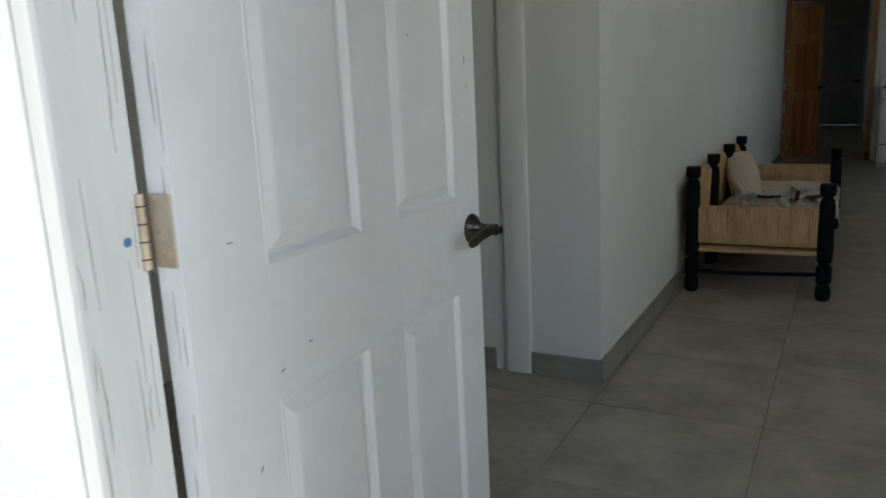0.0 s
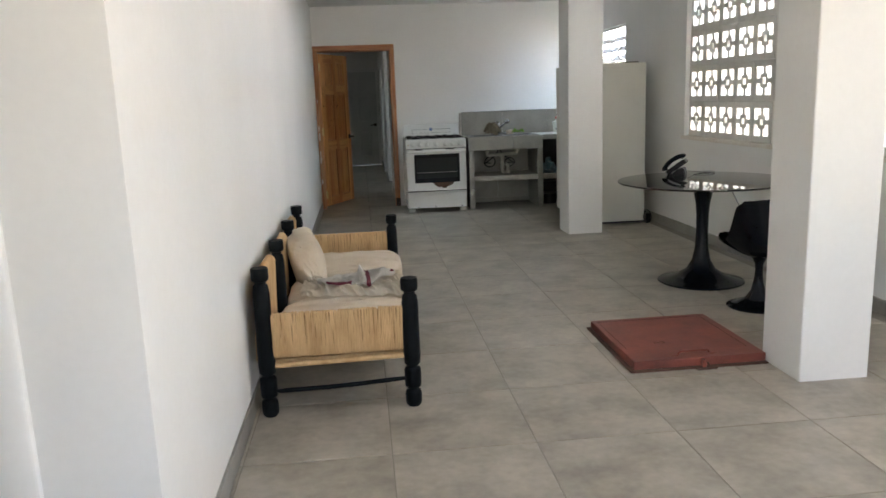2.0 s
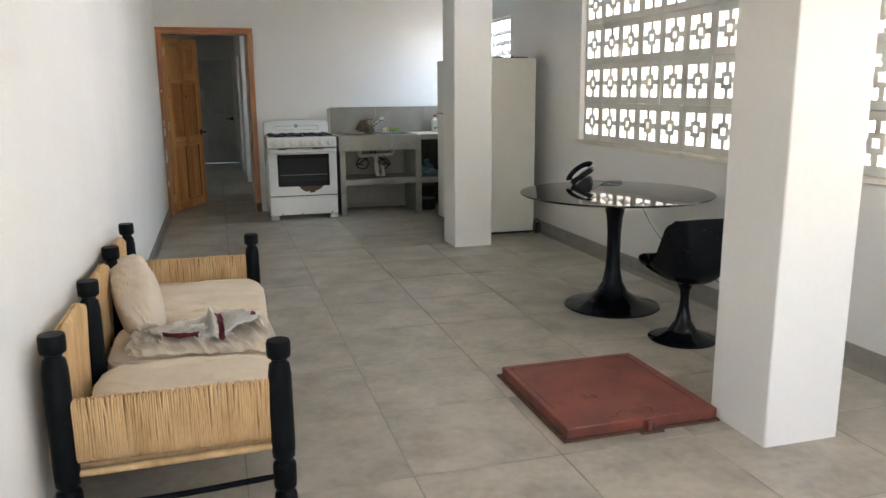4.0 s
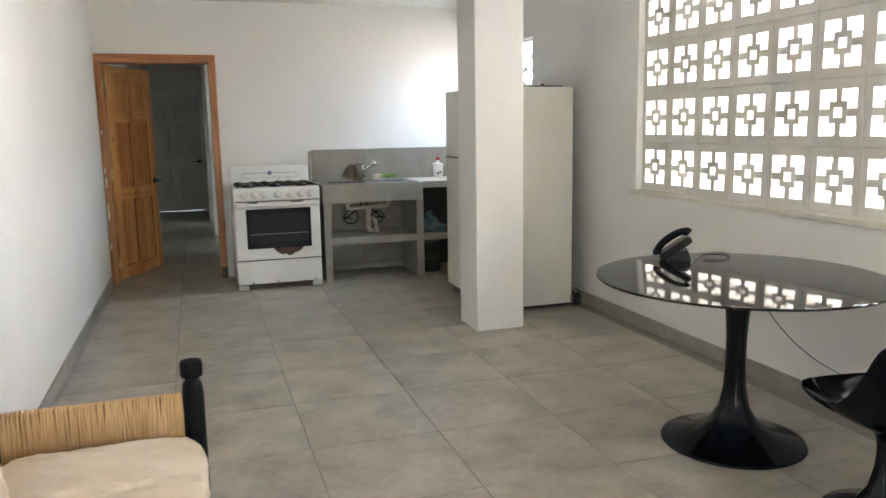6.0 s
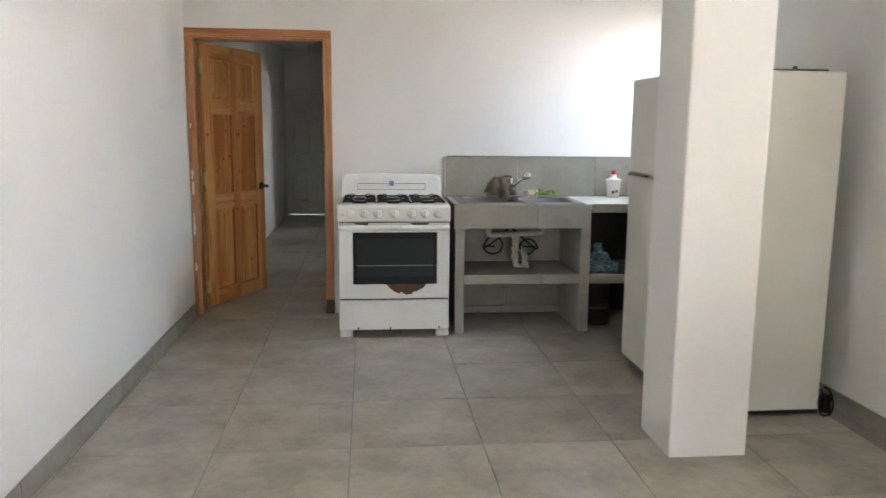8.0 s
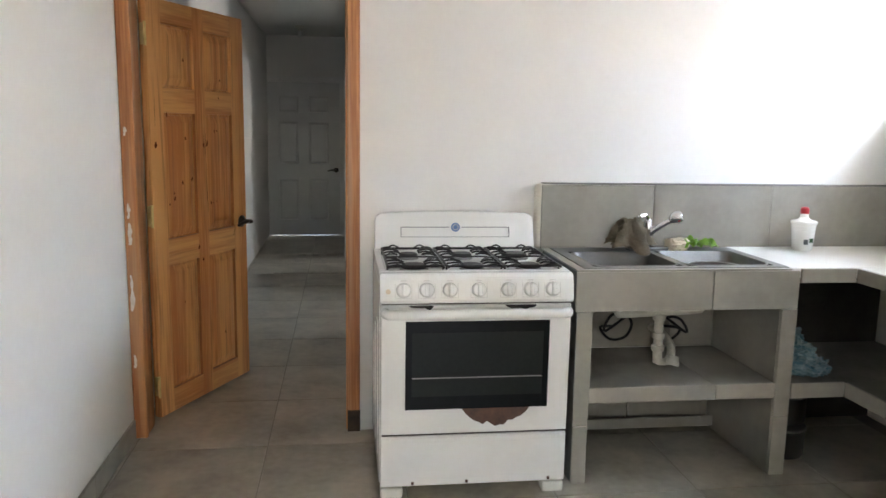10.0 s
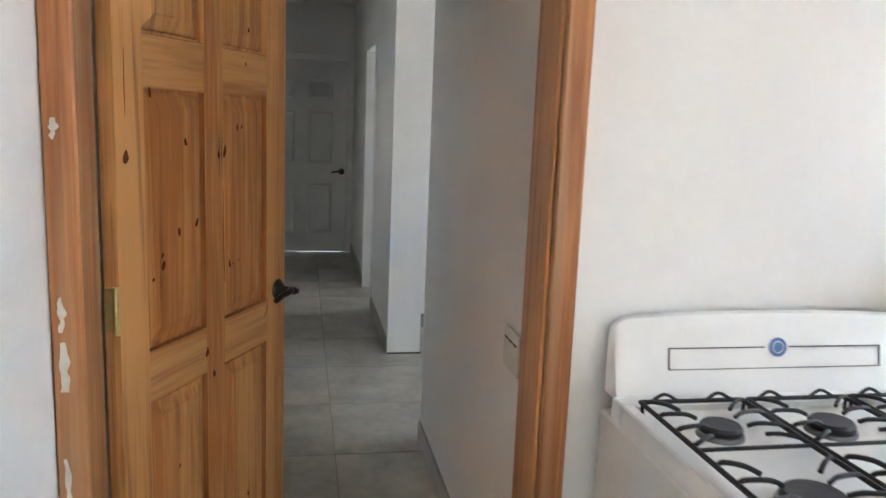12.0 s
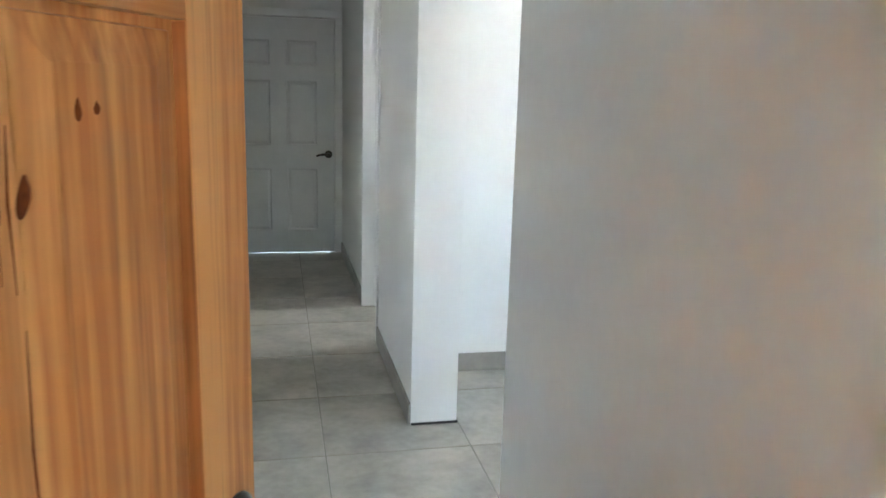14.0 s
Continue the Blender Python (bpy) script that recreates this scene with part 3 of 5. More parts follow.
    bmesh.ops.translate(bm, verts=bm.verts, vec=(0.1380, 0.930, 1.052))
    part("blue_plug", bm, M["blue_print"], fr, "small blue plug in the frame")


def kitchen_door():
    door, leaf = panel_door("door_2", (0.112, 11.842, 0.012), 64.3, 0.83, 2.05, 0.04, [(0.132, 0.38), (0.468, 0.711)], [(0.118, 0.765), (0.893, 1.518), (1.638, 1.94)],
                            M["pine"], "open knotty pine six-panel door with dark lever handle", RAISED, (0.917, M["dark_metal"]), M["brass"], (0.16, 1.02, 1.88), M["pine_rail"], 0.03)
    rnd = random.Random(12)
    for c0, c1 in ((0.132, 0.38), (0.468, 0.711)):
        for z in (0.118, 0.893, 1.638):
            part("groove", box(c0 + 0.001, c1 - 0.001, 0.0012, 0.0164, z + 0.0006, z + 0.0018), M["groove"], door, "dark stained groove")
        for z0, z1 in ((0.12, 0.763), (0.895, 1.516)):
            part("groove", box(c1 - 0.0018, c1 - 0.0007, 0.0012, 0.0164, z0, z1), M["groove"], door, "dark stained groove")
    for pts in ([(0.4665, 1.26), (0.463, 1.16), (0.466, 1.06), (0.470, 1.0)], [(0.447, 1.30), (0.4465, 1.375), (0.445, 1.41)], [(0.461, 1.29), (0.459, 1.36), (0.463, 1.42)], [(0.716, 0.905), (0.714, 0.87), (0.7, 0.845)], [(0.067, 1.45), (0.066, 1.52), (0.068, 1.60)]):
        part("crack", tube(bmesh.new(), [(u, 0.0002, z) for u, z in pts], [0.0006] + [0.0016] * (len(pts) - 2) + [0.0006], 6), M["knot"], door, "dark resin crack")
    for u, z, r, tall in ((0.066, 1.361, 0.011, 1.5), (0.298, 1.391, 0.007, 1.4), (0.445, 1.357, 0.007, 2.2), (0.475, 1.363, 0.008, 2.4), (0.546, 1.428, 0.005, 1.8), (0.57, 1.43, 0.004, 1.4), (0.265, 1.169, 0.007, 2.0), (0.338, 1.185, 0.006, 2.6),
                          (0.199, 1.095, 0.008, 2.0), (0.195, 1.12, 0.005, 1.6), (0.154, 1.067, 0.006, 1.0), (0.496, 1.046, 0.006, 1.7), (0.52, 1.045, 0.003, 1.3), (0.55, 1.05, 0.003, 1.5), (0.379, 0.819, 0.009, 1.3), (0.412, 0.751, 0.008, 1.6),
                          (0.155, 1.508, 0.006, 2.6), (0.589, 1.605, 0.004, 1.5), (0.60, 0.30, 0.006, 1.4), (0.25, 0.55, 0.005, 1.4), (0.30, 1.78, 0.006, 1.6), (0.61, 1.70, 0.005, 1.4)):
        inside = any(c0 + 0.045 < u < c1 - 0.045 for c0, c1 in ((0.132, 0.38), (0.468, 0.711))) and any(r0 + 0.045 < z < r1 - 0.045 for r0, r1 in ((0.118, 0.765), (0.893, 1.518), (1.638, 1.94)))
        bm = bmesh.new()
        lathe(bm, [(0.0, 0.0), (r * 0.95, 0.0), (r * 0.7, 0.0009), (0.0, 0.001)], n=14, squash=tall)
        tail, lean = rnd.uniform(0.7, 1.7), rnd.uniform(-0.35, 0.35)
        for v in bm.verts:
            v.co.x += lean * v.co.y
            if v.co.y > 0:
                v.co.y *= tail
                v.co.x *= 1 - 0.35 * min(1, v.co.y / (r * tall))
            else:
                v.co.y *= 0.85
            v.co.x += 0.0016 * noise.noise((v.co.x * 300 + u * 50, v.co.y * 300, z * 40))
            v.co.y += 0.002 * noise.noise((v.co.x * 200, v.co.y * 200 + u * 70, z * 60))
        bmesh.ops.rotate(bm, verts=bm.verts, cent=(0, 0, 0), matrix=Matrix.Rotation(radians(90), 3, "X"))
        bmesh.ops.translate(bm, verts=bm.verts, vec=(u, 0.0030 if inside else 0.0, z))
        part("knot", bm, M["knot"], door, "dark brown wood knot")
    fr = thing("door_frame_2", (0.58, 11.65, 0), "red-brown varnished pine door casing with scraped patches", "door frame", kind="structure")
    c = M["casing"]
    part("casing", box(0.052, 0.112, 11.630, 11.652, 0.002, 2.085, bevel=0.004), c, fr)
    part("casing", box(1.054, 1.112, 11.630, 11.652, 0.002, 2.085, bevel=0.004), c, fr)
    bm = box(-0.03, 0.03, -0.011, 0.011, -0.530, 0.530, bevel=0.004)
    bmesh.ops.rotate(bm, verts=bm.verts, cent=(0, 0, 0), matrix=Matrix.Rotation(radians(90), 3, "Y"))
    bmesh.ops.translate(bm, verts=bm.verts, vec=(0.582, 11.641, 2.1155))
    part("casing", bm, M["casing_head"], fr)
    part("jamb", box(0.066, 0.096, 11.652, 11.835, 0.002, 2.085, bevel=0.002), c, fr)
    part("jamb", box(1.056, 1.078, 11.652, 11.838, 0.002, 2.085, bevel=0.002), c, fr)
    part("stop", box(1.046, 1.056, 11.652, 11.79, 0.002, 2.07, bevel=0.003), c, fr)
    part("stop", box(0.096, 0.106, 11.652, 11.79, 0.002, 2.07, bevel=0.003), c, fr)
    part("head", box(0.096, 1.056, 11.653, 11.834, 2.07, 2.119, bevel=0.002), M["casing_head"], fr)
    part("damp_base", box(1.0525, 1.1135, 11.6275, 11.66, 0.001, 0.11, bevel=0.003), M["rot"], fr, "dark damp-stained casing foot")
    rnd = random.Random(9)
    for z0, ln in ((0.62, 0.17), (0.93, 0.10), (1.05, 0.07), (1.42, 0.04), (0.35, 0.06)):
        bm = bmesh.new()
        n = 10
        lft = [bm.verts.new((0.066 + 0.006 * noise.noise((z0 * 9, 2.0, i * 0.45)) + rnd.uniform(0, 0.002), 11.6306, z0 + ln * i / n)) for i in range(n + 1)]
        rgt = [bm.verts.new((0.079 + 0.009 * noise.noise((z0 * 9, 7.0, i * 0.4)) - 0.010 * abs(i / n - 0.5) + rnd.uniform(0, 0.003), 11.6306, z0 + ln * i / n)) for i in range(n + 1)]
        for i in range(n):
            bm.faces.new((lft[i], rgt[i], rgt[i + 1], lft[i + 1]))
        thicken(bm, 0.0022)
        part("filler_patch", bm, M["filler"], fr, "scraped pale patch")


def hall_doors():
    panel_door("door_3", (0.055, 18.53, 0.005), 0, 0.945, 2.035, 0.04, [(0.13, 0.40), (0.53, 0.80)], [(0.20, 0.76), (0.96, 1.52), (1.64, 1.86)],
               M["grey_door"], "closed white six-panel door at the end of the hall", EMBOSS, (0.885, M["dark_metal"]), M["nickel"], ())
    fr = thing("door_frame_3", (0.55, 18.5, 0), "white painted door frame at the hall end", "door frame", kind="structure")
    part("casing", box(1.005, 1.077, 18.50, 18.60, 0.001, 2.055, bevel=0.003), M["white_paint"], fr)
    part("head", box(0.052, 1.077, 18.502, 18.60, 2.056, 2.12, bevel=0.003), M["white_paint"], fr)
    for q in ((0.052, 0.085, 0.0, 2.06), (0.972, 1.008, 0.0, 2.06), (0.085, 0.972, 2.02, 2.06)):
        part("stop", box(q[0], q[1], 18.572, 18.602, q[2] + 0.002, q[3]), M["white_paint"], fr)
    part("casing", box(0.0515, 0.0545, 18.50, 18.571, 0.001, 2.055), M["white_paint"], fr)
    fr = thing("door_frame_4", (1.08, 16.3, 0), "white painted frame of a side doorway", "door frame", kind="structure")
    part("jamb", box(1.055, 1.285, 16.70, 16.735, 0.001, 2.06, bevel=0.003), M["white_paint"], fr)
    part("jamb", box(1.06, 1.285, 15.935, 15.965, 0.001, 2.06, bevel=0.003), M["white_paint"], fr)
    part("stop", box(1.14, 1.20, 16.685, 16.70, 0.001, 2.05, bevel=0.002), M["white_paint"], fr)
    part("head", box(1.06, 1.285, 15.966, 16.70, 2.03, 2.062, bevel=0.003), M["white_paint"], fr)


# ---- pipe cover, lamps, switch ----
def pipe_cover():
    bm = bmesh.new()
    n, xs, ds = 26, (-0.366, -0.364, -0.356, -0.345, -0.258, -0.250, -0.248), (0.0, 0.016, 0.022, 0.025, 0.024, 0.018, 0.0)
    rings = []
    for i in range(n + 1):
        z = 0.004 + (TOP - 0.006) * i / n
        dx = 0.004 * noise.noise((0.7, 3.1, z * 1.3))
        rings.append([bm.verts.new((x + dx + 0.002 * noise.noise((x * 40, 1, z * 6)), 3.186 - d - 0.002 * noise.noise((x * 30, 5, z * 5)) * (d > 0), z)) for x, d in zip(xs, ds)])
    for a, b in zip(rings, rings[1:]):
        for k in range(len(xs) - 1):
            bm.faces.new((a[k], a[k + 1], b[k + 1], b[k]))
    bm.faces.new(rings[0][::-1])
    single("pipe_cover", bm, M["wall"], "narrow white plastered pipe casing on the wall", "pipe casing", kind="structure", smooth=40)


def ceiling_lamp(x, y):
    lamp = thing("ceiling_lamp", (x, y, TOP), "white ceiling bulb holder with a bare bulb", "lamp", "ceiling bulbs")
    part("rose", lathe(bmesh.new(), [(0.0, -0.03), (0.03, -0.03), (0.055, -0.018), (0.06, 0.0)], (x, y, TOP), 20), M["pvc"], lamp, smooth=True)
    part("socket", lathe(bmesh.new(), [(0.02, -0.06), (0.024, -0.056), (0.024, -0.03)], (x, y, TOP), 16), M["pvc"], lamp, smooth=True)
    part("bulb", lathe(bmesh.new(), [(0.0, -0.13), (0.015, -0.127), (0.027, -0.108), (0.026, -0.09), (0.015, -0.07), (0.013, -0.058)], (x, y, TOP), 16), M["bulb"], lamp, smooth=True)


def light_switch():
    sw = thing("light_switch", (1.08, 11.975, 0.82), "ivory triple light switch plate on the hall wall", "light switch")
    part("plate", box(1.071, 1.081, 11.905, 12.045, 0.835, 0.945, bevel=0.003), M["socket"], sw)
    for k in range(3):
        part("rocker", box(1.068, 1.0715, 11.922 + 0.04 * k, 11.948 + 0.04 * k, 0.914, 0.920, bevel=0.001), M["slot"], sw, "dark switch slot")


# ---- bench ----
def post(top):
    r = 0.039
    return [(0.0, 0.0), (r * 0.72, 0.0), (r * 0.95, 0.012), (r, 0.03), (r, 0.062), (r * 0.92, 0.076), (r * 0.72, 0.084), (r * 0.72, 0.09), (r * 0.95, 0.098), (r, 0.106), (r * 1.02, 0.178), (r * 0.95, 0.188),
            (r * 0.7, 0.196), (r * 0.7, 0.202), (r * 0.97, 0.212), (r * 1.03, 0.25), (r * 1.0, top - 0.12), (r * 0.86, top - 0.083), (r * 0.66, top - 0.076), (r * 0.66, top - 0.066), (r * 0.98, top - 0.058), (r * 1.03, top - 0.045),
            (r * 1.03, top - 0.01), (r * 0.95, top - 0.001), (0.0, top)]


def straw_panel(bm, p0, p1, z0, z1, thick=0.016, seed=1, wave=0.0, lean=0.0):
    """Upright straw strands wrapped over the top and bottom rails between two points; lean moves the top sideways."""
    rnd = random.Random(seed)
    p0, p1 = Vector(p0), Vector(p1)
    d = (p1 - p0)
    ln = d.length
    d.normalize()
    side = Vector((-d.y, d.x, 0))
    s = 0.004
    while s < ln - 0.003:
        w = rnd.uniform(0.0035, 0.0052)
        for sgn in (-1, 1):
            o = thick * rnd.uniform(0.85, 1.1) * sgn
            e = 0.02 * min(1, 4 * min(s, ln - s) / ln) if wave else 0
            zt = z1 - (wave - e * wave / 0.02 if wave else 0) + rnd.uniform(-0.003, 0.003)
            j, mid = rnd.uniform(-0.004, 0.004), (z0 + zt) / 2 + rnd.uniform(-0.05, 0.05)
            pts = [p0 + d * (s + j) + side * o * 0.55 + Vector((0, 0, z0)), p0 + d * s + side * o + Vector((0, 0, z0 + 0.014)), p0 + d * (s + rnd.uniform(-0.003, 0.003)) + side * (o * rnd.uniform(0.8, 1.0) + lean * 0.5) + Vector((0, 0, mid)),
                   p0 + d * (s - j) + side * (o * 0.95 + lean) + Vector((0, 0, zt - 0.012)), p0 + d * (s - j) + side * (o * 0.35 + lean) + Vector((0, 0, zt))]
            tube(bm, pts, [w * 0.8, w, w, w, w * 0.8], 5)
        s += w * 1.5
    return bm


def cushion(x0, x1, y0, y1, z0, z1, seed=0, e=4.5, wrinkle=0.012, cuts=34, creases=0):
    """A stuffed cushion; creases are long pulled folds that run across it."""
    rnd = random.Random(seed * 17 + 3)
    lines = [(rnd.uniform(-0.85, 0.85), rnd.uniform(-0.22, 0.22), rnd.uniform(0.030, 0.055), rnd.uniform(0.004, 0.009), rnd.uniform(-0.6, 0.6), rnd.uniform(0.35, 0.9)) for _ in range(creases)]
    bm = bmesh.new()
    bmesh.ops.create_cube(bm, size=2)
    bmesh.ops.subdivide_edges(bm, edges=bm.edges[:], cuts=cuts, use_grid_fill=True)
    c = Vector(((x0 + x1) / 2, (y0 + y1) / 2, (z0 + z1) / 2))
    h = Vector(((x1 - x0) / 2, (y1 - y0) / 2, (z1 - z0) / 2))
    for v in bm.verts:
        p = v.co
        k = (abs(p.x) ** e + abs(p.y) ** e + abs(p.z) ** e) ** (-1 / e)
        q = Vector((p.x * k, p.y * k, p.z * k))
        n = noise.fractal((q.x * 1.1 + seed * 7.3, q.y * 1.4, q.z * 1.2), 0.9, 2.1, 4)
        fold = 1 - abs(noise.noise((q.x * 0.9 + seed, q.y * 5.5 + 2.5 * q.x, q.z * 1.5 + seed * 3.1)))
        q0 = q
        q = Vector((q.x * h.x, q.y * h.y, q.z * h.z))
        nrm = q.normalized()
        fold2 = 1 - abs(noise.noise((q0.x * 1.3 + seed * 2.7, q0.y * 11 - 3.5 * q0.x, q0.z * 2 + seed)))
        q += nrm * (wrinkle * n * 0.6 + (wrinkle * 1.3 * max(0, fold - 0.72) * 2.5 + wrinkle * 0.9 * max(0, fold2 - 0.78) * 2.5) * max(0.0, min(1.0, (0.97 - abs(q0.x)) * 5)))
        if q0.z > 0.3:
            for at, slope, width, depth, mid, reach in lines:
                d = (q0.y - at - slope * q0.x - 0.05 * noise.noise((q0.x * 2.2 + at * 9, at * 5, 0))) / width
                fade = math.exp(-((q0.x - mid) / reach) ** 4)
                q.z += depth * fade * (0.9 * math.exp(-(d - 1.1) ** 2) - 1.2 * math.exp(-d * d))
        v.co = c + q
    return bm


def bench():
    b = thing("bench", (0.46, 5.74, 0), "black turned-post daybed bench with woven straw panels", "bench")
    YS = (4.70, 5.40, 6.09, 6.77)
    for y in YS:
        part("post", lathe(bmesh.new(), post(0.712), (0.132, y, 0.0), 22), M["black_wood"], b, smooth=50)
    for y in (YS[0], YS[3]):
        part("post", lathe(bmesh.new(), post(0.626 if y < 5 else 0.612), (0.806, y, 0.0), 22), M["black_wood"], b, smooth=50)
    for k, y in enumerate((YS[0], YS[3])):
        part("arm_panel", straw_panel(bmesh.new(), (0.166, y, 0), (0.768, y, 0), 0.285, 0.492, 0.017, seed=3 + k), M["straw"], b, "woven golden straw arm panel", smooth=60)["kind"] = "stuff"
        part("panel_core", box(0.164, 0.770, y - 0.013, y + 0.013, 0.29, 0.484, bevel=0.006), M["straw_gap_shade"], b)
        part("end_rail", tube(bmesh.new(), smooth_path([(0.16, y, 0.243), (0.46, y, 0.247), (0.772, y, 0.252)]), 0.013, 10), M["straw"], b, smooth=True)
        part("stretcher", tube(bmesh.new(), smooth_path([(0.16, y, 0.118), (0.46, y, 0.122), (0.775, y, 0.138)]), [0.008] + [0.011] * 11 + [0.009], 10), M["black_wood"], b, smooth=True)
    for x in (0.132, 0.806):
        part("seat_rail", tube(bmesh.new(), [(x, 4.735, 0.24), (x, 6.735, 0.24)], 0.02, 12), M["black_wood"], b, smooth=True)
    for k in range(3):
        part("back_panel", straw_panel(bmesh.new(), (0.100, YS[k] + 0.012, 0), (0.100, YS[k + 1] - 0.012, 0), 0.26, 0.668, 0.014, seed=11 + k, wave=0.05, lean=-0.012), M["straw"], b, "woven golden straw back panel", smooth=60)["kind"] = "stuff"
        part("panel_core", box(0.090, 0.111, YS[k] + 0.014, YS[k + 1] - 0.014, 0.27, 0.60, bevel=0.006), M["straw_gap_shade"], b)
    part("seat_net", box(0.145, 0.79, 4.73, 6.74, 0.246, 0.262), M["straw"], b)
    for k, (x1, y0, y1, z1) in enumerate(((0.828, 4.725, 5.335, 0.392), (0.838, 5.325, 5.925, 0.388), (0.845, 5.915, 6.675, 0.386))):
        single("seat_cushion", cushion(0.158, x1, y0, y1, 0.264, z1, seed=k + 1, wrinkle=0.015, e=5.0, cuts=58, creases=(11, 8, 5)[k]), M["cushion"], "worn beige cotton seat cushion on the bench", "cushion", "bench cushions", smooth=True)
    # long pillow lying against the back, its far end raised
    bm = cushion(-0.098, 0.098, -0.30, 0.30, -0.132, 0.132, seed=9, e=4.0, wrinkle=0.010)
    for v in bm.verts:
        end = 1 - 0.30 * max(0.0, -v.co.y / 0.30) ** 2
        v.co.x *= end
        v.co.z *= end
        v.co.x += 0.010 * math.exp(-(v.co.z / 0.03) ** 2) * (1 if v.co.x > 0 else 0)
    bmesh.ops.rotate(bm, verts=bm.verts, cent=(0, 0, 0), matrix=Matrix.Rotation(radians(13), 3, "X"))
    bmesh.ops.rotate(bm, verts=bm.verts, cent=(0, 0, 0), matrix=Matrix.Rotation(radians(-14), 3, "Y"))
    bmesh.ops.rotate(bm, verts=bm.verts, cent=(0, 0, 0), matrix=Matrix.Rotation(radians(7), 3, "Z"))
    bmesh.ops.translate(bm, verts=bm.verts, vec=(0.248, 5.95, 0.478))
    single("back_cushion", bm, M["cushion"], "plump beige cotton pillow leaning on the bench back", "cushion", smooth=True)


def cloth(nx, ny, place, thickness=0.003):
    bm = bmesh.new()
    g = [[bm.verts.new(place(i / nx, j / ny)) for j in range(ny + 1)] for i in range(nx + 1)]
    for i in range(nx):
        for j in range(ny):
            bm.faces.new((g[i][j], g[i + 1][j], g[i + 1][j + 1], g[i][j + 1]))
    return bm


def sheet_and_towel():
    def sheet_at(u, v):
        x = 0.245 + 0.608 * u + 0.014 * noise.noise((v * 5, 1.3, 0))
        y = 5.245 + 0.47 * v + 0.03 * noise.noise((u * 4, 2.2, 0)) + 0.10 * (1 - u) * (1 - v) + 0.02 * u
        edge = min(1, 6 * min(u, 1 - u, v, 1 - v))
        pleat = (1 - abs(noise.noise((u * 15 + v * 3.5, v * 1.6 + 4, 0.5)))) ** 4
        fine = (1 - abs(noise.noise((u * 26 + v * 5.0, v * 2.4 + 9, 1.5)))) ** 3
        z = 0.3945 + (0.026 * pleat + 0.010 * fine) * (0.35 + 0.65 * edge) + 0.010 * (1 - abs(noise.noise((u * 3 + v * 4, v * 6 - u * 4, 2.5)))) + 0.003 * noise.noise((u * 16, v * 14, 3))
        z += 0.012 * math.exp(-((u - 0.02) / 0.025) ** 2) - 0.010 * (1 - v) * (1 - edge)
        if u > 0.95:
            z -= (u - 0.95) * 1.5
        return (x, y, z)
    bm = cloth(110, 60, sheet_at)
    bmesh.ops.solidify(bm, geom=bm.faces[:], thickness=0.003)
    single("sheet", bm, M["sheet"], "rumpled pale cotton sheet spread over the bench cushion", "sheet", smooth=True)

    def towel_at(u, v):
        x = 0.325 + 0.455 * u + 0.010 * noise.noise((v * 4, 5.3, u * 3)) - 0.035 * v * math.exp(-((u - 0.64) / 0.12) ** 2)
        low = 5.535 - 0.275 * min(u, 0.66) + max(0, u - 0.66) * 0.88 + 0.010 * noise.noise((u * 11, 3, 3))
        high = 5.59 + 0.25 * min(u, 0.62) - max(0, u - 0.80) * 0.25 + 0.012 * noise.noise((u * 9, 1, 6))
        y = low + (high - low) * v
        ridge = math.exp(-((u - 0.61) / 0.04) ** 2) * (0.012 + 0.028 * v) + math.exp(-((u - 0.82) / 0.11) ** 2) * 0.035 * math.sin(math.pi * min(1, 0.25 + v * 0.7))
        z = 0.434 + ridge + 0.020 * abs(noise.noise((u * 6 + 3, v * 3 + u * 4, 7))) + 0.007 * noise.noise((u * 17, v * 13, 9)) + 0.0014 * math.sin(u * 150) * math.sin(v * 75)
        return (x, y, z - 0.010 * (v < 0.06))
    bm = cloth(120, 68, towel_at)
    bm.faces.ensure_lookup_table()
    for i in range(120):
        for j in range(68):
            u, v = (i + 0.5) / 120, (j + 0.5) / 68
            f = bm.faces[i * 68 + j]
            if 0.02 < v < 0.16 and 0.12 < u < 0.46 or 0.635 < u - 0.02 * v < 0.685 or 0.93 < u < 0.985 and v > 0.25:
                f.material_index = 1
    bmesh.ops.solidify(bm, geom=bm.faces[:], thickness=0.004)
    single("towel", bm, [M["towel"], M["towel_red"]], "crumpled white waffle towel with dark red stripes", "towel", smooth=True)


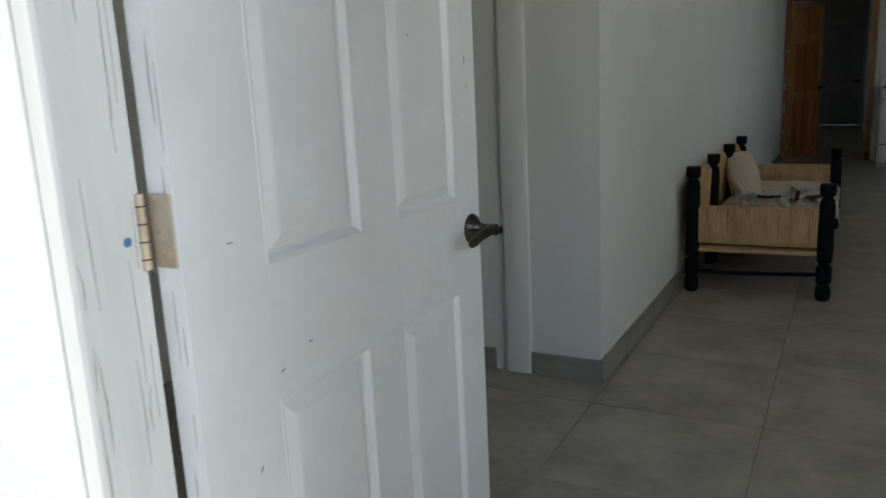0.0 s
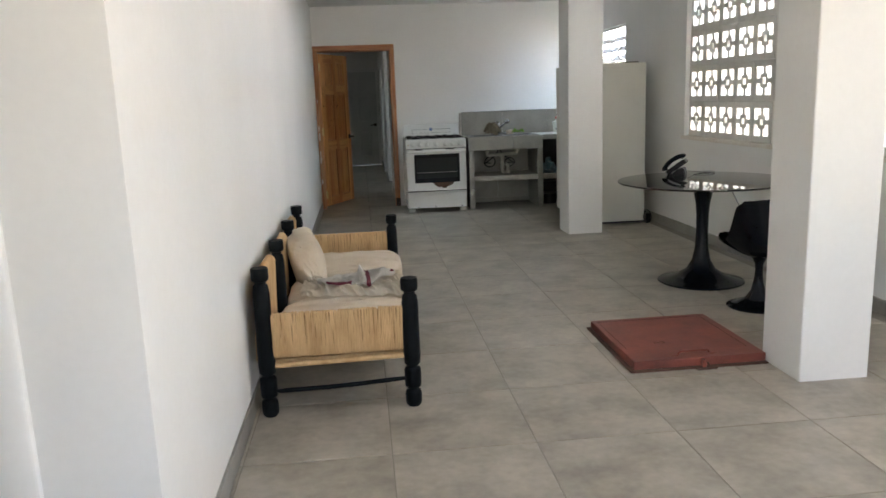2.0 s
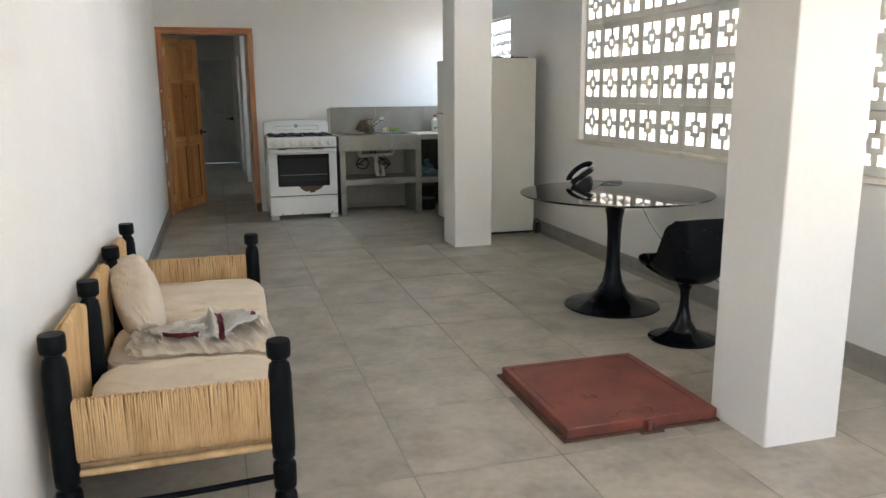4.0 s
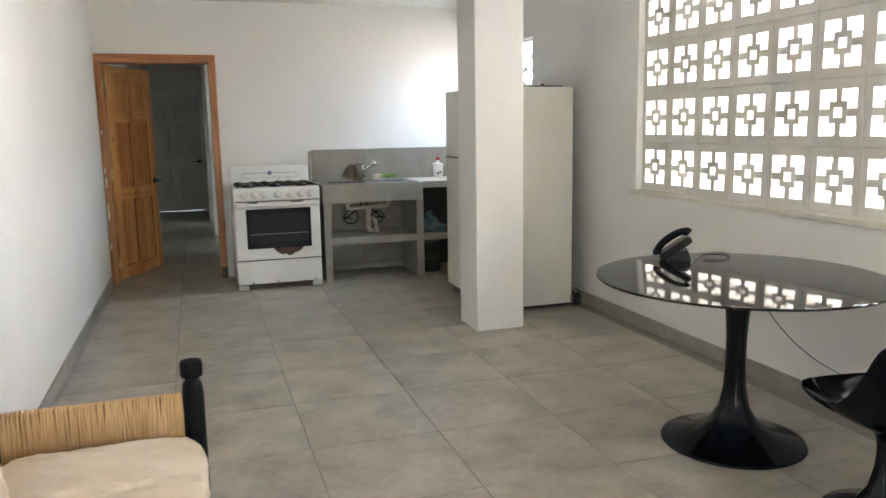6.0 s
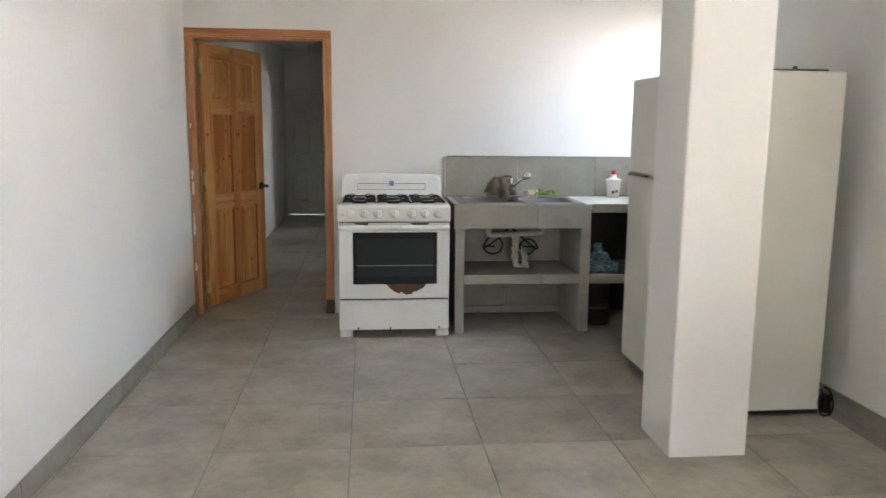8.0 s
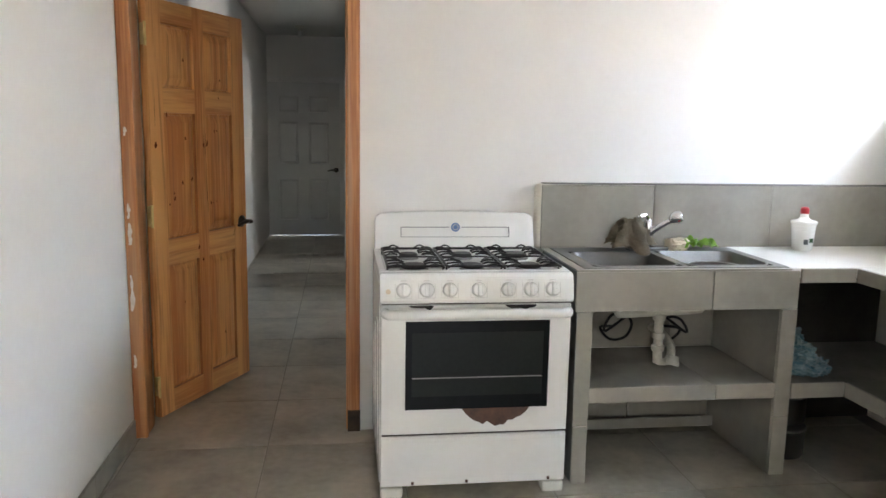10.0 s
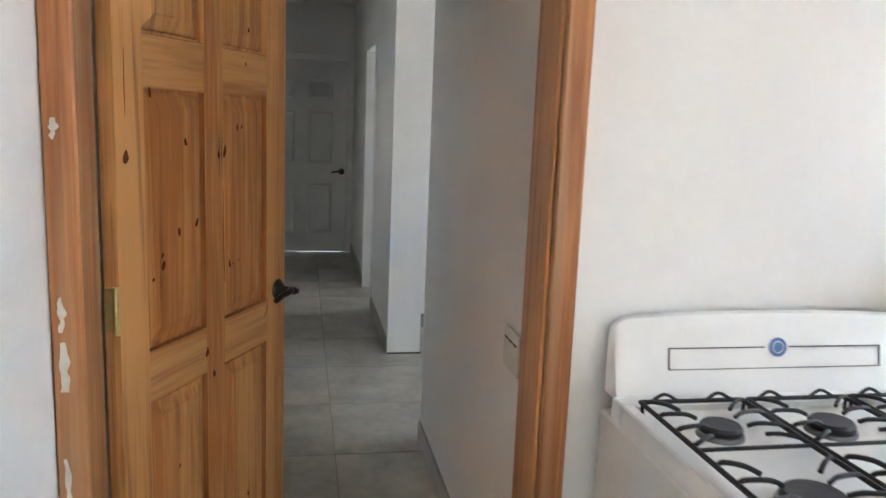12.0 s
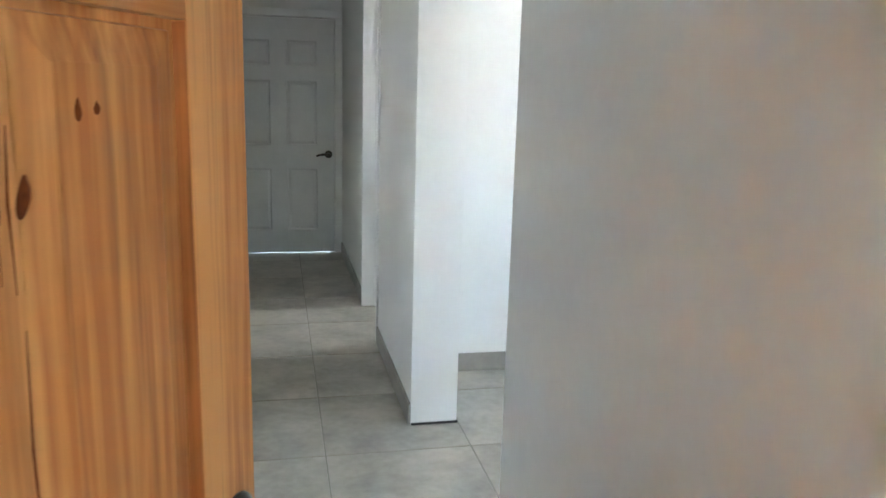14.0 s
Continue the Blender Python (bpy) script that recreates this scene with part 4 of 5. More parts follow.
# ---- floor hatch ----
def hatch():
    h = thing("floor_hatch", (2.33, 5.28, 0), "red oxide steel hatch cover lying on the tiled floor", "floor hatch")
    x0, x1, y0, y1 = 1.965, 2.685, 4.905, 5.665
    part("flange", box(x0 - 0.022, x1 + 0.006, y0 - 0.02, y1 + 0.02, 0.0, 0.010, bevel=0.003), M["rust"], h, "rusty steel flange")
    part("lid", box(x0, x1, y0, y1, 0.0095, 0.055, bevel=0.005, seg=2), M["red_metal"], h)
    bm = bmesh.new()
    for q in ((x0 + 0.03, x1 - 0.03, y1 - 0.045, y1 - 0.042), (x1 - 0.05, x1 - 0.047, y0 + 0.12, y1 - 0.05), (x0 + 0.03, x0 + 0.033, y0 + 0.2, y1 - 0.05)):
        bx(bm, *q, 0.0545, 0.0562)
    part("weld_line", bm, M["rust"], h)
    hb = part("handle", tube(bmesh.new(), smooth_path([(2.225, 4.965, 0.055), (2.232, 4.962, 0.07), (2.26, 4.96, 0.074), (2.36, 4.963, 0.074), (2.39, 4.967, 0.07), (2.40, 4.968, 0.055)], 5), 0.006, 8), M["red_metal"], h, "bent bar handle", smooth=True)
    for x in (2.205, 2.41):
        part("handle_plate", box(x - 0.018, x + 0.018, 4.95, 4.978, 0.0548, 0.059, bevel=0.001), M["red_metal"], hb)
    part("latch", box(2.325, 2.345, 4.872, 4.906, 0.006, 0.05, bevel=0.003), M["red_metal"], h)
    part("latch_plate", box(2.29, 2.40, 4.862, 4.893, 0.0, 0.012, bevel=0.002), M["rust"], h)
    part("latch_ring", tube(bmesh.new(), smooth_path([(2.335, 4.905, 0.045), (2.335, 4.885, 0.05), (2.35, 4.872, 0.035), (2.36, 4.88, 0.02)], 4), 0.004, 6), M["rust"], h, smooth=True)
    st = bmesh.new()
    rnd = random.Random(2)
    for k in range(9):
        lathe(st, [(0.008 + 0.014 * rnd.random(), 0.0546), (0.004, 0.0554)], (2.2 + rnd.uniform(-0.035, 0.035), 5.19 + rnd.uniform(-0.02, 0.02), 0), 10, 0.5)
    part("worn_patch", st, M["rust"], h)


# ---- table, chair, telephone ----
TX, TY, TZ = 3.125, 6.665, 0.768


def table():
    t = thing("round_table", (TX, TY, 0), "round glossy black pedestal table beside the window wall", "table")
    part("pedestal", lathe(bmesh.new(), [(0.0, 0.0), (0.308, 0.0), (0.316, 0.006), (0.31, 0.014), (0.25, 0.03), (0.17, 0.055), (0.105, 0.10), (0.066, 0.17), (0.05, 0.26), (0.044, 0.38), (0.045, 0.50), (0.052, 0.60), (0.07, 0.68), (0.105, 0.735), (0.14, 0.752), (0.0, 0.752)], (TX, TY, 0), 48), M["black_gloss"], t, smooth=30)
    part("tabletop", lathe(bmesh.new(), [(0.0, 0.752), (0.60, 0.752), (0.618, 0.757), (0.622, 0.763), (0.619, TZ - 0.0006), (0.612, TZ), (0.0, TZ)], (TX, TY, 0), 96), M["table_top"], t, "mirror-glossy black top", smooth=30)


def chair():
    c = thing("tulip_chair", (3.18, 5.92, 0), "black moulded shell chair on a round pedestal", "chair", turn=83)
    part("pedestal", lathe(bmesh.new(), [(0.0, 0.0), (0.192, 0.0), (0.197, 0.006), (0.191, 0.012), (0.14, 0.026), (0.08, 0.055), (0.045, 0.11), (0.028, 0.19), (0.024, 0.25), (0.027, 0.29), (0.045, 0.33), (0.07, 0.35), (0.0, 0.35)], (0, 0, 0), 36), M["black_gloss"], c, smooth=30)
    line = [(0.255, 0.458), (0.235, 0.462), (0.17, 0.425), (0.06, 0.375), (-0.06, 0.355), (-0.15, 0.372), (-0.212, 0.44), (-0.242, 0.54), (-0.258, 0.65), (-0.268, 0.735), (-0.270, 0.752)]
    wid = [0.16, 0.20, 0.225, 0.24, 0.248, 0.25, 0.25, 0.245, 0.235, 0.222, 0.205]
    rise = [0.00, 0.004, 0.025, 0.065, 0.135, 0.225, 0.245, 0.175, 0.075, 0.008, -0.014]
    fwd = [-0.04, -0.02, 0.0, 0.0, 0.0, 0.005, 0.015, 0.022, 0.022, 0.018, 0.012]
    ctr = smooth_path([(a, 0, b) for a, b in line], 4)
    par = smooth_path([(a, b, d) for a, b, d in zip(wid, rise, fwd)], 4)
    bm = bmesh.new()
    nu, grid = 20, []
    for q, w in zip(ctr, par):
        row = []
        for k in range(nu + 1):
            u = 2 * k / nu - 1
            row.append(bm.verts.new((q.x + w.z * abs(u) ** 2.4, w.x * u * (1 - 0.06 * u * u), q.z + w.y * abs(u) ** 2.6)))
        grid.append(row)
    for a, b in zip(grid, grid[1:]):
        for k in range(nu):
            bm.faces.new((a[k], a[k + 1], b[k + 1], b[k]))
    bmesh.ops.recalc_face_normals(bm, faces=bm.faces[:])
    bmesh.ops.solidify(bm, geom=bm.faces[:], thickness=0.009)
    part("shell", bm, M["black_gloss"], c, smooth=60)


def telephone():
    p = thing("telephone", (3.125, 7.13, TZ), "black desk telephone with handset standing on the table", "telephone", turn=-32)
    p.scale = (0.88, 0.88, 0.88)
    bm = bmesh.new()
    # wedge base, lower towards -x
    vs = [bm.verts.new(q) for q in ((-0.05, -0.075, 0.0), (0.075, -0.075, 0.0), (0.075, 0.075, 0.0), (-0.05, 0.075, 0.0), (0.0, -0.07, 0.05), (0.055, -0.07, 0.062), (0.055, 0.07, 0.062), (0.0, 0.07, 0.05))]
    for q in ((3, 2, 1, 0), (4, 5, 6, 7), (0, 1, 5, 4), (1, 2, 6, 5), (2, 3, 7, 6), (3, 0, 4, 7)):
        bm.faces.new([vs[i] for i in q])
    bmesh.ops.bevel(bm, geom=bm.edges[:], offset=0.006, segments=2, affect="EDGES")
    part("base", bm, M["black_plastic"], p)
    bm = box(-0.112, 0.085, -0.072, 0.072, -0.032, 0.010, bevel=0.010, seg=2)
    rot = Matrix.Rotation(radians(-36), 3, "Y")
    bmesh.ops.rotate(bm, verts=bm.verts, cent=(0, 0, 0), matrix=rot)
    bmesh.ops.translate(bm, verts=bm.verts, vec=(-0.005, 0, 0.085))
    body = part("body", bm, M["black_plastic"], p)
    bm = box(-0.02, 0.055, 0.0, 0.055, 0.012, 0.0145, bevel=0.001)
    bmesh.ops.rotate(bm, verts=bm.verts, cent=(0, 0, 0), matrix=rot)
    bmesh.ops.translate(bm, verts=bm.verts, vec=(-0.005, 0, 0.085))
    part("display", bm, M["steel"], body, "pale display window")
    bm = bmesh.new()
    pts = smooth_path([(-0.112, -0.042, 0.018), (-0.100, -0.042, 0.038), (-0.045, -0.042, 0.057), (0.030, -0.042, 0.058), (0.084, -0.042, 0.040), (0.092, -0.042, 0.018)], 5)
    tube(bm, pts, [0.020, 0.025, 0.026, 0.025, 0.024] + [0.021] * 16 + [0.024, 0.025, 0.026, 0.026, 0.020], 12)
    bmesh.ops.rotate(bm, verts=bm.verts, cent=(0, 0, 0), matrix=rot)
    bmesh.ops.translate(bm, verts=bm.verts, vec=(-0.005, 0, 0.085))
    part("handset", bm, M["black_gloss"], p, "arched black handset", smooth=True)
    cab = thing("telephone_cable", (3.3, 7.1, TZ), "thin black telephone cable trailing off the table", "cable")
    part("cable", tube(bmesh.new(), smooth_path([(3.145, 7.05, TZ + 0.03), (3.22, 7.12, TZ + 0.02), (3.33, 7.20, TZ + 0.004), (3.44, 7.185, TZ + 0.004), (3.40, 7.08, TZ + 0.004), (3.3, 7.02, TZ + 0.004), (3.22, 7.05, TZ + 0.003)], 6), 0.002, 6), M["black_plastic"], cab, smooth=True)
    part("cable", tube(bmesh.new(), smooth_path([(3.50, 7.15, 0.753), (3.53, 7.12, 0.70), (3.62, 7.0, 0.45), (3.70, 6.83, 0.291), (3.70, 6.50, 0.235), (3.76, 6.2, 0.14), (3.795, 6.0, 0.106)], 6), 0.0028, 6), M["black_plastic"], cab, smooth=True)


M["slat"] = mat("grey louvre paint", (0.32, 0.32, 0.31), None, 0.5, bump=0.05)
M["rot"] = mat("blackened damp wood", (0.07, 0.04, 0.025), (0.03, 0.018, 0.012), 0.8, scale=20, bump=0.3)
M["slot"] = mat("brown grey slot", (0.20, 0.17, 0.14), None, 0.6, bump=0)
M["knot"] = mat("dark resin knot", (0.22, 0.06, 0.018), (0.10, 0.028, 0.010), 0.6, scale=90, bump=0.1, spec=0.1)
M["table_top"] = mat("mirror black glass", (0.010, 0.010, 0.012), (0.014, 0.014, 0.016), 0.06, scale=3, bump=0, spec=0.36)
M["grey_door"] = mat("pale grey-white door paint", (0.66, 0.67, 0.66), (0.60, 0.61, 0.60), 0.38, scale=5, fine=50, bump=0.05)
M["sill"] = mat("cream sill paint", (0.78, 0.74, 0.67), (0.68, 0.61, 0.52), 0.7, scale=7, fine=50, bump=0.2)
M["crack"] = mat("bared brown wood in cracks", (0.30, 0.25, 0.19), (0.2, 0.16, 0.12), 0.9, scale=30, bump=0)


# ---- kitchen ----
def ragged(x0, x1, y, z0, z1, seed, n=16):
    """A flat patch on a front at y, with a ragged lower edge that sags in the middle."""
    rnd = random.Random(seed)
    bm = bmesh.new()
    top = [bm.verts.new((x0 + (x1 - x0) * i / n, y, z1)) for i in range(n + 1)]
    bot = [bm.verts.new((x0 + (x1 - x0) * i / n, y, z1 - 0.004 - (z1 - z0) * math.sin(math.pi * i / n) ** 0.7 * rnd.uniform(0.72, 1.0))) for i in range(n + 1)]
    for i in range(n):
        bm.faces.new((bot[i], bot[i + 1], top[i + 1], top[i]))
    thicken(bm, 0.0016)
    return bm


def stove():
    X0, X1, YF, YB = 1.172, 1.938, 10.93, 11.60
    s = thing("gas_stove", (1.555, 11.26, 0), "white six-burner gas stove with rusty chipped oven door", "stove")
    e = M["enamel"]
    part("body", box(X0, X1, YF + 0.03, YB, 0.05, 0.875, bevel=0.006), e, s)
    # ribs pressed into the side
    for k in range(3):
        part("side_rib", box(X0 - 0.004, X0 + 0.002, 11.05 + 0.16 * k, 11.15 + 0.16 * k, 0.14, 0.70 - 0.06 * k, bevel=0.002), e, s)
    # oven door
    d = part("oven_door", box(X0 + 0.004, X1 - 0.004, YF - 0.012, YF + 0.029, 0.272, 0.800, bevel=0.006, seg=2), e, s)
    part("oven_window", box(1.272, 1.848, YF - 0.0145, YF - 0.0115, 0.375, 0.735, bevel=0.001), M["oven_glass"], d, "black oven window")
    part("inner_pane", box(1.297, 1.823, YF - 0.0165, YF - 0.0146, 0.43, 0.69), M["oven_inner"], d, "smoky glass pane")
    part("oven_rack", box(1.30, 1.82, YF - 0.0175, YF - 0.0166, 0.504, 0.508), M["steel"], d)
    part("rust_patch", ragged(1.50, 1.775, YF - 0.0118, 0.300, 0.378, 5), M["rust"], d, "dark rust where enamel has flaked")
    hb = bmesh.new()
    tube(hb, smooth_path([(X0 + 0.02, YF - 0.012, 0.772), (X0 + 0.028, YF - 0.045, 0.772), (X0 + 0.07, YF - 0.056, 0.772), (1.555, YF - 0.058, 0.772), (X1 - 0.07, YF - 0.056, 0.772), (X1 - 0.028, YF - 0.045, 0.772), (X1 - 0.02, YF - 0.012, 0.772)], 5), 0.0195, 12)
    part("door_handle", hb, e, d, "thick white bar handle", smooth=True)
    for k, (x, w, h) in enumerate(((1.285, 0.085, 0.006), (1.345, 0.035, 0.014), (1.665, 0.075, 0.013), (1.715, 0.06, 0.016), (1.75, 0.04, 0.010))):
        part("chip", ragged(x, x + w, YF - 0.0125, 0.7975 - h, 0.7985, 20 + k, 9), M["iron"], d, "black chip in the enamel")
    # drawer and feet
    dr = part("drawer", box(X0 + 0.004, X1 - 0.004, YF - 0.010, YF + 0.029, 0.052, 0.262, bevel=0.006, seg=2), e, s)
    part("drawer_lip", box(X0 + 0.008, X1 - 0.008, YF - 0.018, YF - 0.009, 0.238, 0.258, bevel=0.004, seg=2), e, dr)
    for x in (1.30, 1.52, 1.86):
        part("chip", box(x, x + 0.012, YF - 0.0115, YF - 0.0095, 0.058, 0.072, bevel=0.001), M["rust"], dr)
    for x in (X0 + 0.005, X1 - 0.095):
        part("foot", box(x, x + 0.09, YF - 0.008, YF + 0.06, 0.0, 0.046, bevel=0.01, seg=2), M["fridge"], s, "stained white foot")
    for x in (X0 + 0.03, X1 - 0.07):
        part("foot", box(x, x + 0.04, YB - 0.08, YB - 0.04, 0.0, 0.05), M["iron"], s)
    part("shadow_gap", box(X0 + 0.01, X1 - 0.01, YF + 0.002, YF + 0.032, 0.262, 0.272), M["iron"], s)
    part("shadow_gap", box(X0 + 0.01, X1 - 0.01, YF + 0.002, YF + 0.032, 0.800, 0.808), M["iron"], s)
    # slanted control panel
    bm = bmesh.new()
    prof = [(YF - 0.022, 0.808), (YF - 0.030, 0.818), (YF - 0.012, 0.905), (YF + 0.004, 0.922), (YF + 0.05, 0.922), (YF + 0.05, 0.808)]
    a = [bm.verts.new((X0, y, z)) for y, z in prof]
    b = [bm.verts.new((X1, y, z)) for y, z in prof]
    bm.faces.new(a)
    bm.faces.new(b[::-1])
    for i in range(6):
        j = (i + 1) % 6
        bm.faces.new((a[j], a[i], b[i], b[j]))
    bmesh.ops.recalc_face_normals(bm, faces=bm.faces[:])
    bmesh.ops.bevel(bm, geom=bm.edges[:], offset=0.004, segments=2, affect="EDGES")
    cp = part("control_panel", bm, e, s)
    tilt = Matrix.Rotation(radians(90 - 11.5), 3, "X")
    for x in (1.262, 1.352, 1.442, 1.556, 1.672, 1.762, 1.850):
        cy, cz = YF - 0.022, 0.862
        k = bmesh.new()
        lathe(k, [(0.0, 0.0), (0.029, 0.0), (0.029, 0.006), (0.0275, 0.014), (0.024, 0.019), (0.014, 0.021), (0.0, 0.0215)], n=20)
        bx(k, -0.008, 0.008, -0.024, 0.024, 0.012, 0.034, bevel=0.005, seg=2)
        bmesh.ops.rotate(k, verts=k.verts, cent=(0, 0, 0), matrix=tilt)
        bmesh.ops.translate(k, verts=k.verts, vec=(x, cy, cz))
        kn = part("knob", k, e, s, "white plastic knob", smooth=35)
        m = bmesh.new()
        bx(m, -0.011, 0.011, 0.034, 0.0375, 0.0, 0.0012)
        for q in ((-0.033, -0.031, -0.03, 0.026), (0.031, 0.033, -0.03, 0.026), (-0.033, 0.033, -0.032, -0.030)):
            bx(m, *q, 0.0, 0.0008)
        bmesh.ops.rotate(m, verts=m.verts, cent=(0, 0, 0), matrix=tilt)
        bmesh.ops.translate(m, verts=m.verts, vec=(x, cy + 0.0003, cz))
        part("marking", m, M["outline"], kn)
    ig = lathe(bmesh.new(), [(0.0, 0.0), (0.010, 0.0), (0.009, 0.006), (0.0, 0.007)], n=14)
    bmesh.ops.rotate(ig, verts=ig.verts, cent=(0, 0, 0), matrix=tilt)
    bmesh.ops.translate(ig, verts=ig.verts, vec=(1.203, YF - 0.024, 0.857))
    part("igniter_button", ig, M["cushion"], s, smooth=True)
    # cooktop with a raised rim
    bm = bmesh.new()
    for q in ((X0, X1, YF + 0.045, YF + 0.075), (X0, X1, YB - 0.11, YB - 0.06), (X0, X0 + 0.028, YF + 0.075, YB - 0.11), (X1 - 0.028, X1, YF + 0.075, YB - 0.11)):
        part("cooktop_rim", box(*q, 0.874, 0.924, bevel=0.004), e, s)
    bx(bm, X0 + 0.02, X1 - 0.02, YF + 0.07, YB - 0.1, 0.874, 0.908)
    part("cooktop", bm, e, s)
    for i, x in enumerate((1.318, 1.556, 1.794)):
        for j, y in enumerate((11.085, 11.36)):
            r = (0.052, 0.045, 0.047)[i] if j == 0 else (0.040, 0.044, 0.056)[i]
            bn = part("burner", lathe(bmesh.new(), [(r * 1.15, 0.908), (r * 1.1, 0.916), (r * 0.6, 0.918), (0.0, 0.918)], (x, y, 0), 22), M["steel"], s, "aluminium burner head", smooth=30)
            part("burner_cap", lathe(bmesh.new(), [(r, 0.918), (r * 1.02, 0.927), (r * 0.9, 0.933), (0.0, 0.934)], (x, y, 0), 22), M["iron"], bn, "black burner cap", smooth=30)
        g = bmesh.new()
        w, y0, y1, z = 0.112, YF + 0.088, YB - 0.125, 0.935
        tube(g, [(x - w, y0, z), (x + w, y0, z), (x + w, y1, z), (x - w, y1, z), (x - w, y0, z)], 0.0052, 6)
        tube(g, [(x - w, (y0 + y1) / 2, z), (x + w, (y0 + y1) / 2, z)], 0.0042, 6)
        for y in (11.085, 11.36):
            for sx in (-1, 1):
                for sy in (-0.098, -0.034, 0.034, 0.098):
                    tip = 0.034 + 0.20 * abs(sy)
                    tube(g, smooth_path([(x + sx * w, y + sy, z), (x + sx * (w - 0.012), y + sy, z + 0.007), (x + sx * (tip + 0.02), y + sy * 0.80, z + 0.008), (x + sx * tip, y + sy * 0.62, z + 0.001)], 4), 0.0046, 6)
        for sx in (-1, 1):
            for y in (y0 + 0.01, y1 - 0.01):
                tube(g, [(x + sx * w, y, z), (x + sx * w, y, 0.909)], 0.004, 6)
        for dx in (-0.06, 0.06):
            tube(g, smooth_path([(x + dx - 0.03, y1, z), (x + dx, y1 + 0.004, z + 0.014), (x + dx + 0.03, y1, z)], 4), 0.0038, 6)
        part("grate", g, M["iron"], s, "black wire pan grate", smooth=True)
    # backguard with rounded top
    bm = bmesh.new()
    us = [-1, -0.992, -0.975, -0.95, -0.92] + [-0.88 + 0.11 * i for i in range(17)] + [0.92, 0.95, 0.975, 0.992, 1]
    xs = [(X0 + X1) / 2 + (X1 - X0 - 0.016) / 2 * q for q in us]
    f, bk = [], []
    for i, x in enumerate(xs):
        u = abs(us[i])
        k = max(0.0, (u - 0.90) / 0.10)
        zt = 1.096 - 0.012 * u ** 2 - 0.030 * (1 - math.sqrt(max(0.0, 1 - k * k)))
        f.append([bm.verts.new((x, y, z)) for y, z in ((YB - 0.075, 0.915), (YB - 0.062, 0.93), (YB - 0.035, zt - 0.03), (YB - 0.022, zt - 0.004), (YB - 0.008, zt), (YB, zt - 0.004), (YB, 0.915))])
    for a, b in zip(f, f[1:]):
        for k in range(6):
            bm.faces.new((a[k], b[k], b[k + 1], a[k + 1]))
    bm.faces.new(f[0])
    bm.faces.new(f[-1][::-1])
    bmesh.ops.recalc_face_normals(bm, faces=bm.faces[:])
    bg = part("backguard", bm, e, s, smooth=40)
    lean = math.atan2(0.027, 0.14)
    q = bmesh.new()
    for a in ((-0.255, -0.03, 0.026, 0.029), (0.03, 0.255, 0.026, 0.029), (-0.255, 0.255, -0.019, -0.017), (-0.257, -0.254, -0.018, 0.028), (0.254, 0.257, -0.018, 0.028)):
        bx(q, a[0], a[1], -0.001, 0.001, a[2], a[3])
    bmesh.ops.rotate(q, verts=q.verts, cent=(0, 0, 0), matrix=Matrix.Rotation(-lean, 3, "X"))
    bmesh.ops.translate(q, verts=q.verts, vec=(1.555, YB - 0.0505, 0.995))
    part("badge_plate", q, M["grey_print"], bg, "thin grey outlined plate")
    q = lathe(bmesh.new(), [(0.0, 0.0), (0.021, 0.0), (0.021, 0.003), (0.0, 0.0035)], n=20)
    bmesh.ops.rotate(q, verts=q.verts, cent=(0, 0, 0), matrix=Matrix.Rotation(radians(90) - lean, 3, "X"))
    bmesh.ops.translate(q, verts=q.verts, vec=(1.555, YB - 0.046, 1.022))
    bd = part("badge", q, M["blue_print"], bg, "small round blue badge", smooth=30)
    q = bmesh.new()
    tube(q, [(0.0125 * math.cos(a * math.pi / 8), 0.0125 * math.sin(a * math.pi / 8), 0.0036) for a in range(17)], 0.0016, 5)
    bmesh.ops.rotate(q, verts=q.verts, cent=(0, 0, 0), matrix=Matrix.Rotation(radians(90) - lean, 3, "X"))
    bmesh.ops.translate(q, verts=q.verts, vec=(1.555, YB - 0.046, 1.022))
    part("badge_ring", q, M["socket"], bd)


def tiles_on(parent, runs, name="tile", material=None):
    for q in runs:
        part(name, box(*q, bevel=0.0015), material or M["counter_tile"], parent)


YC = 10.985


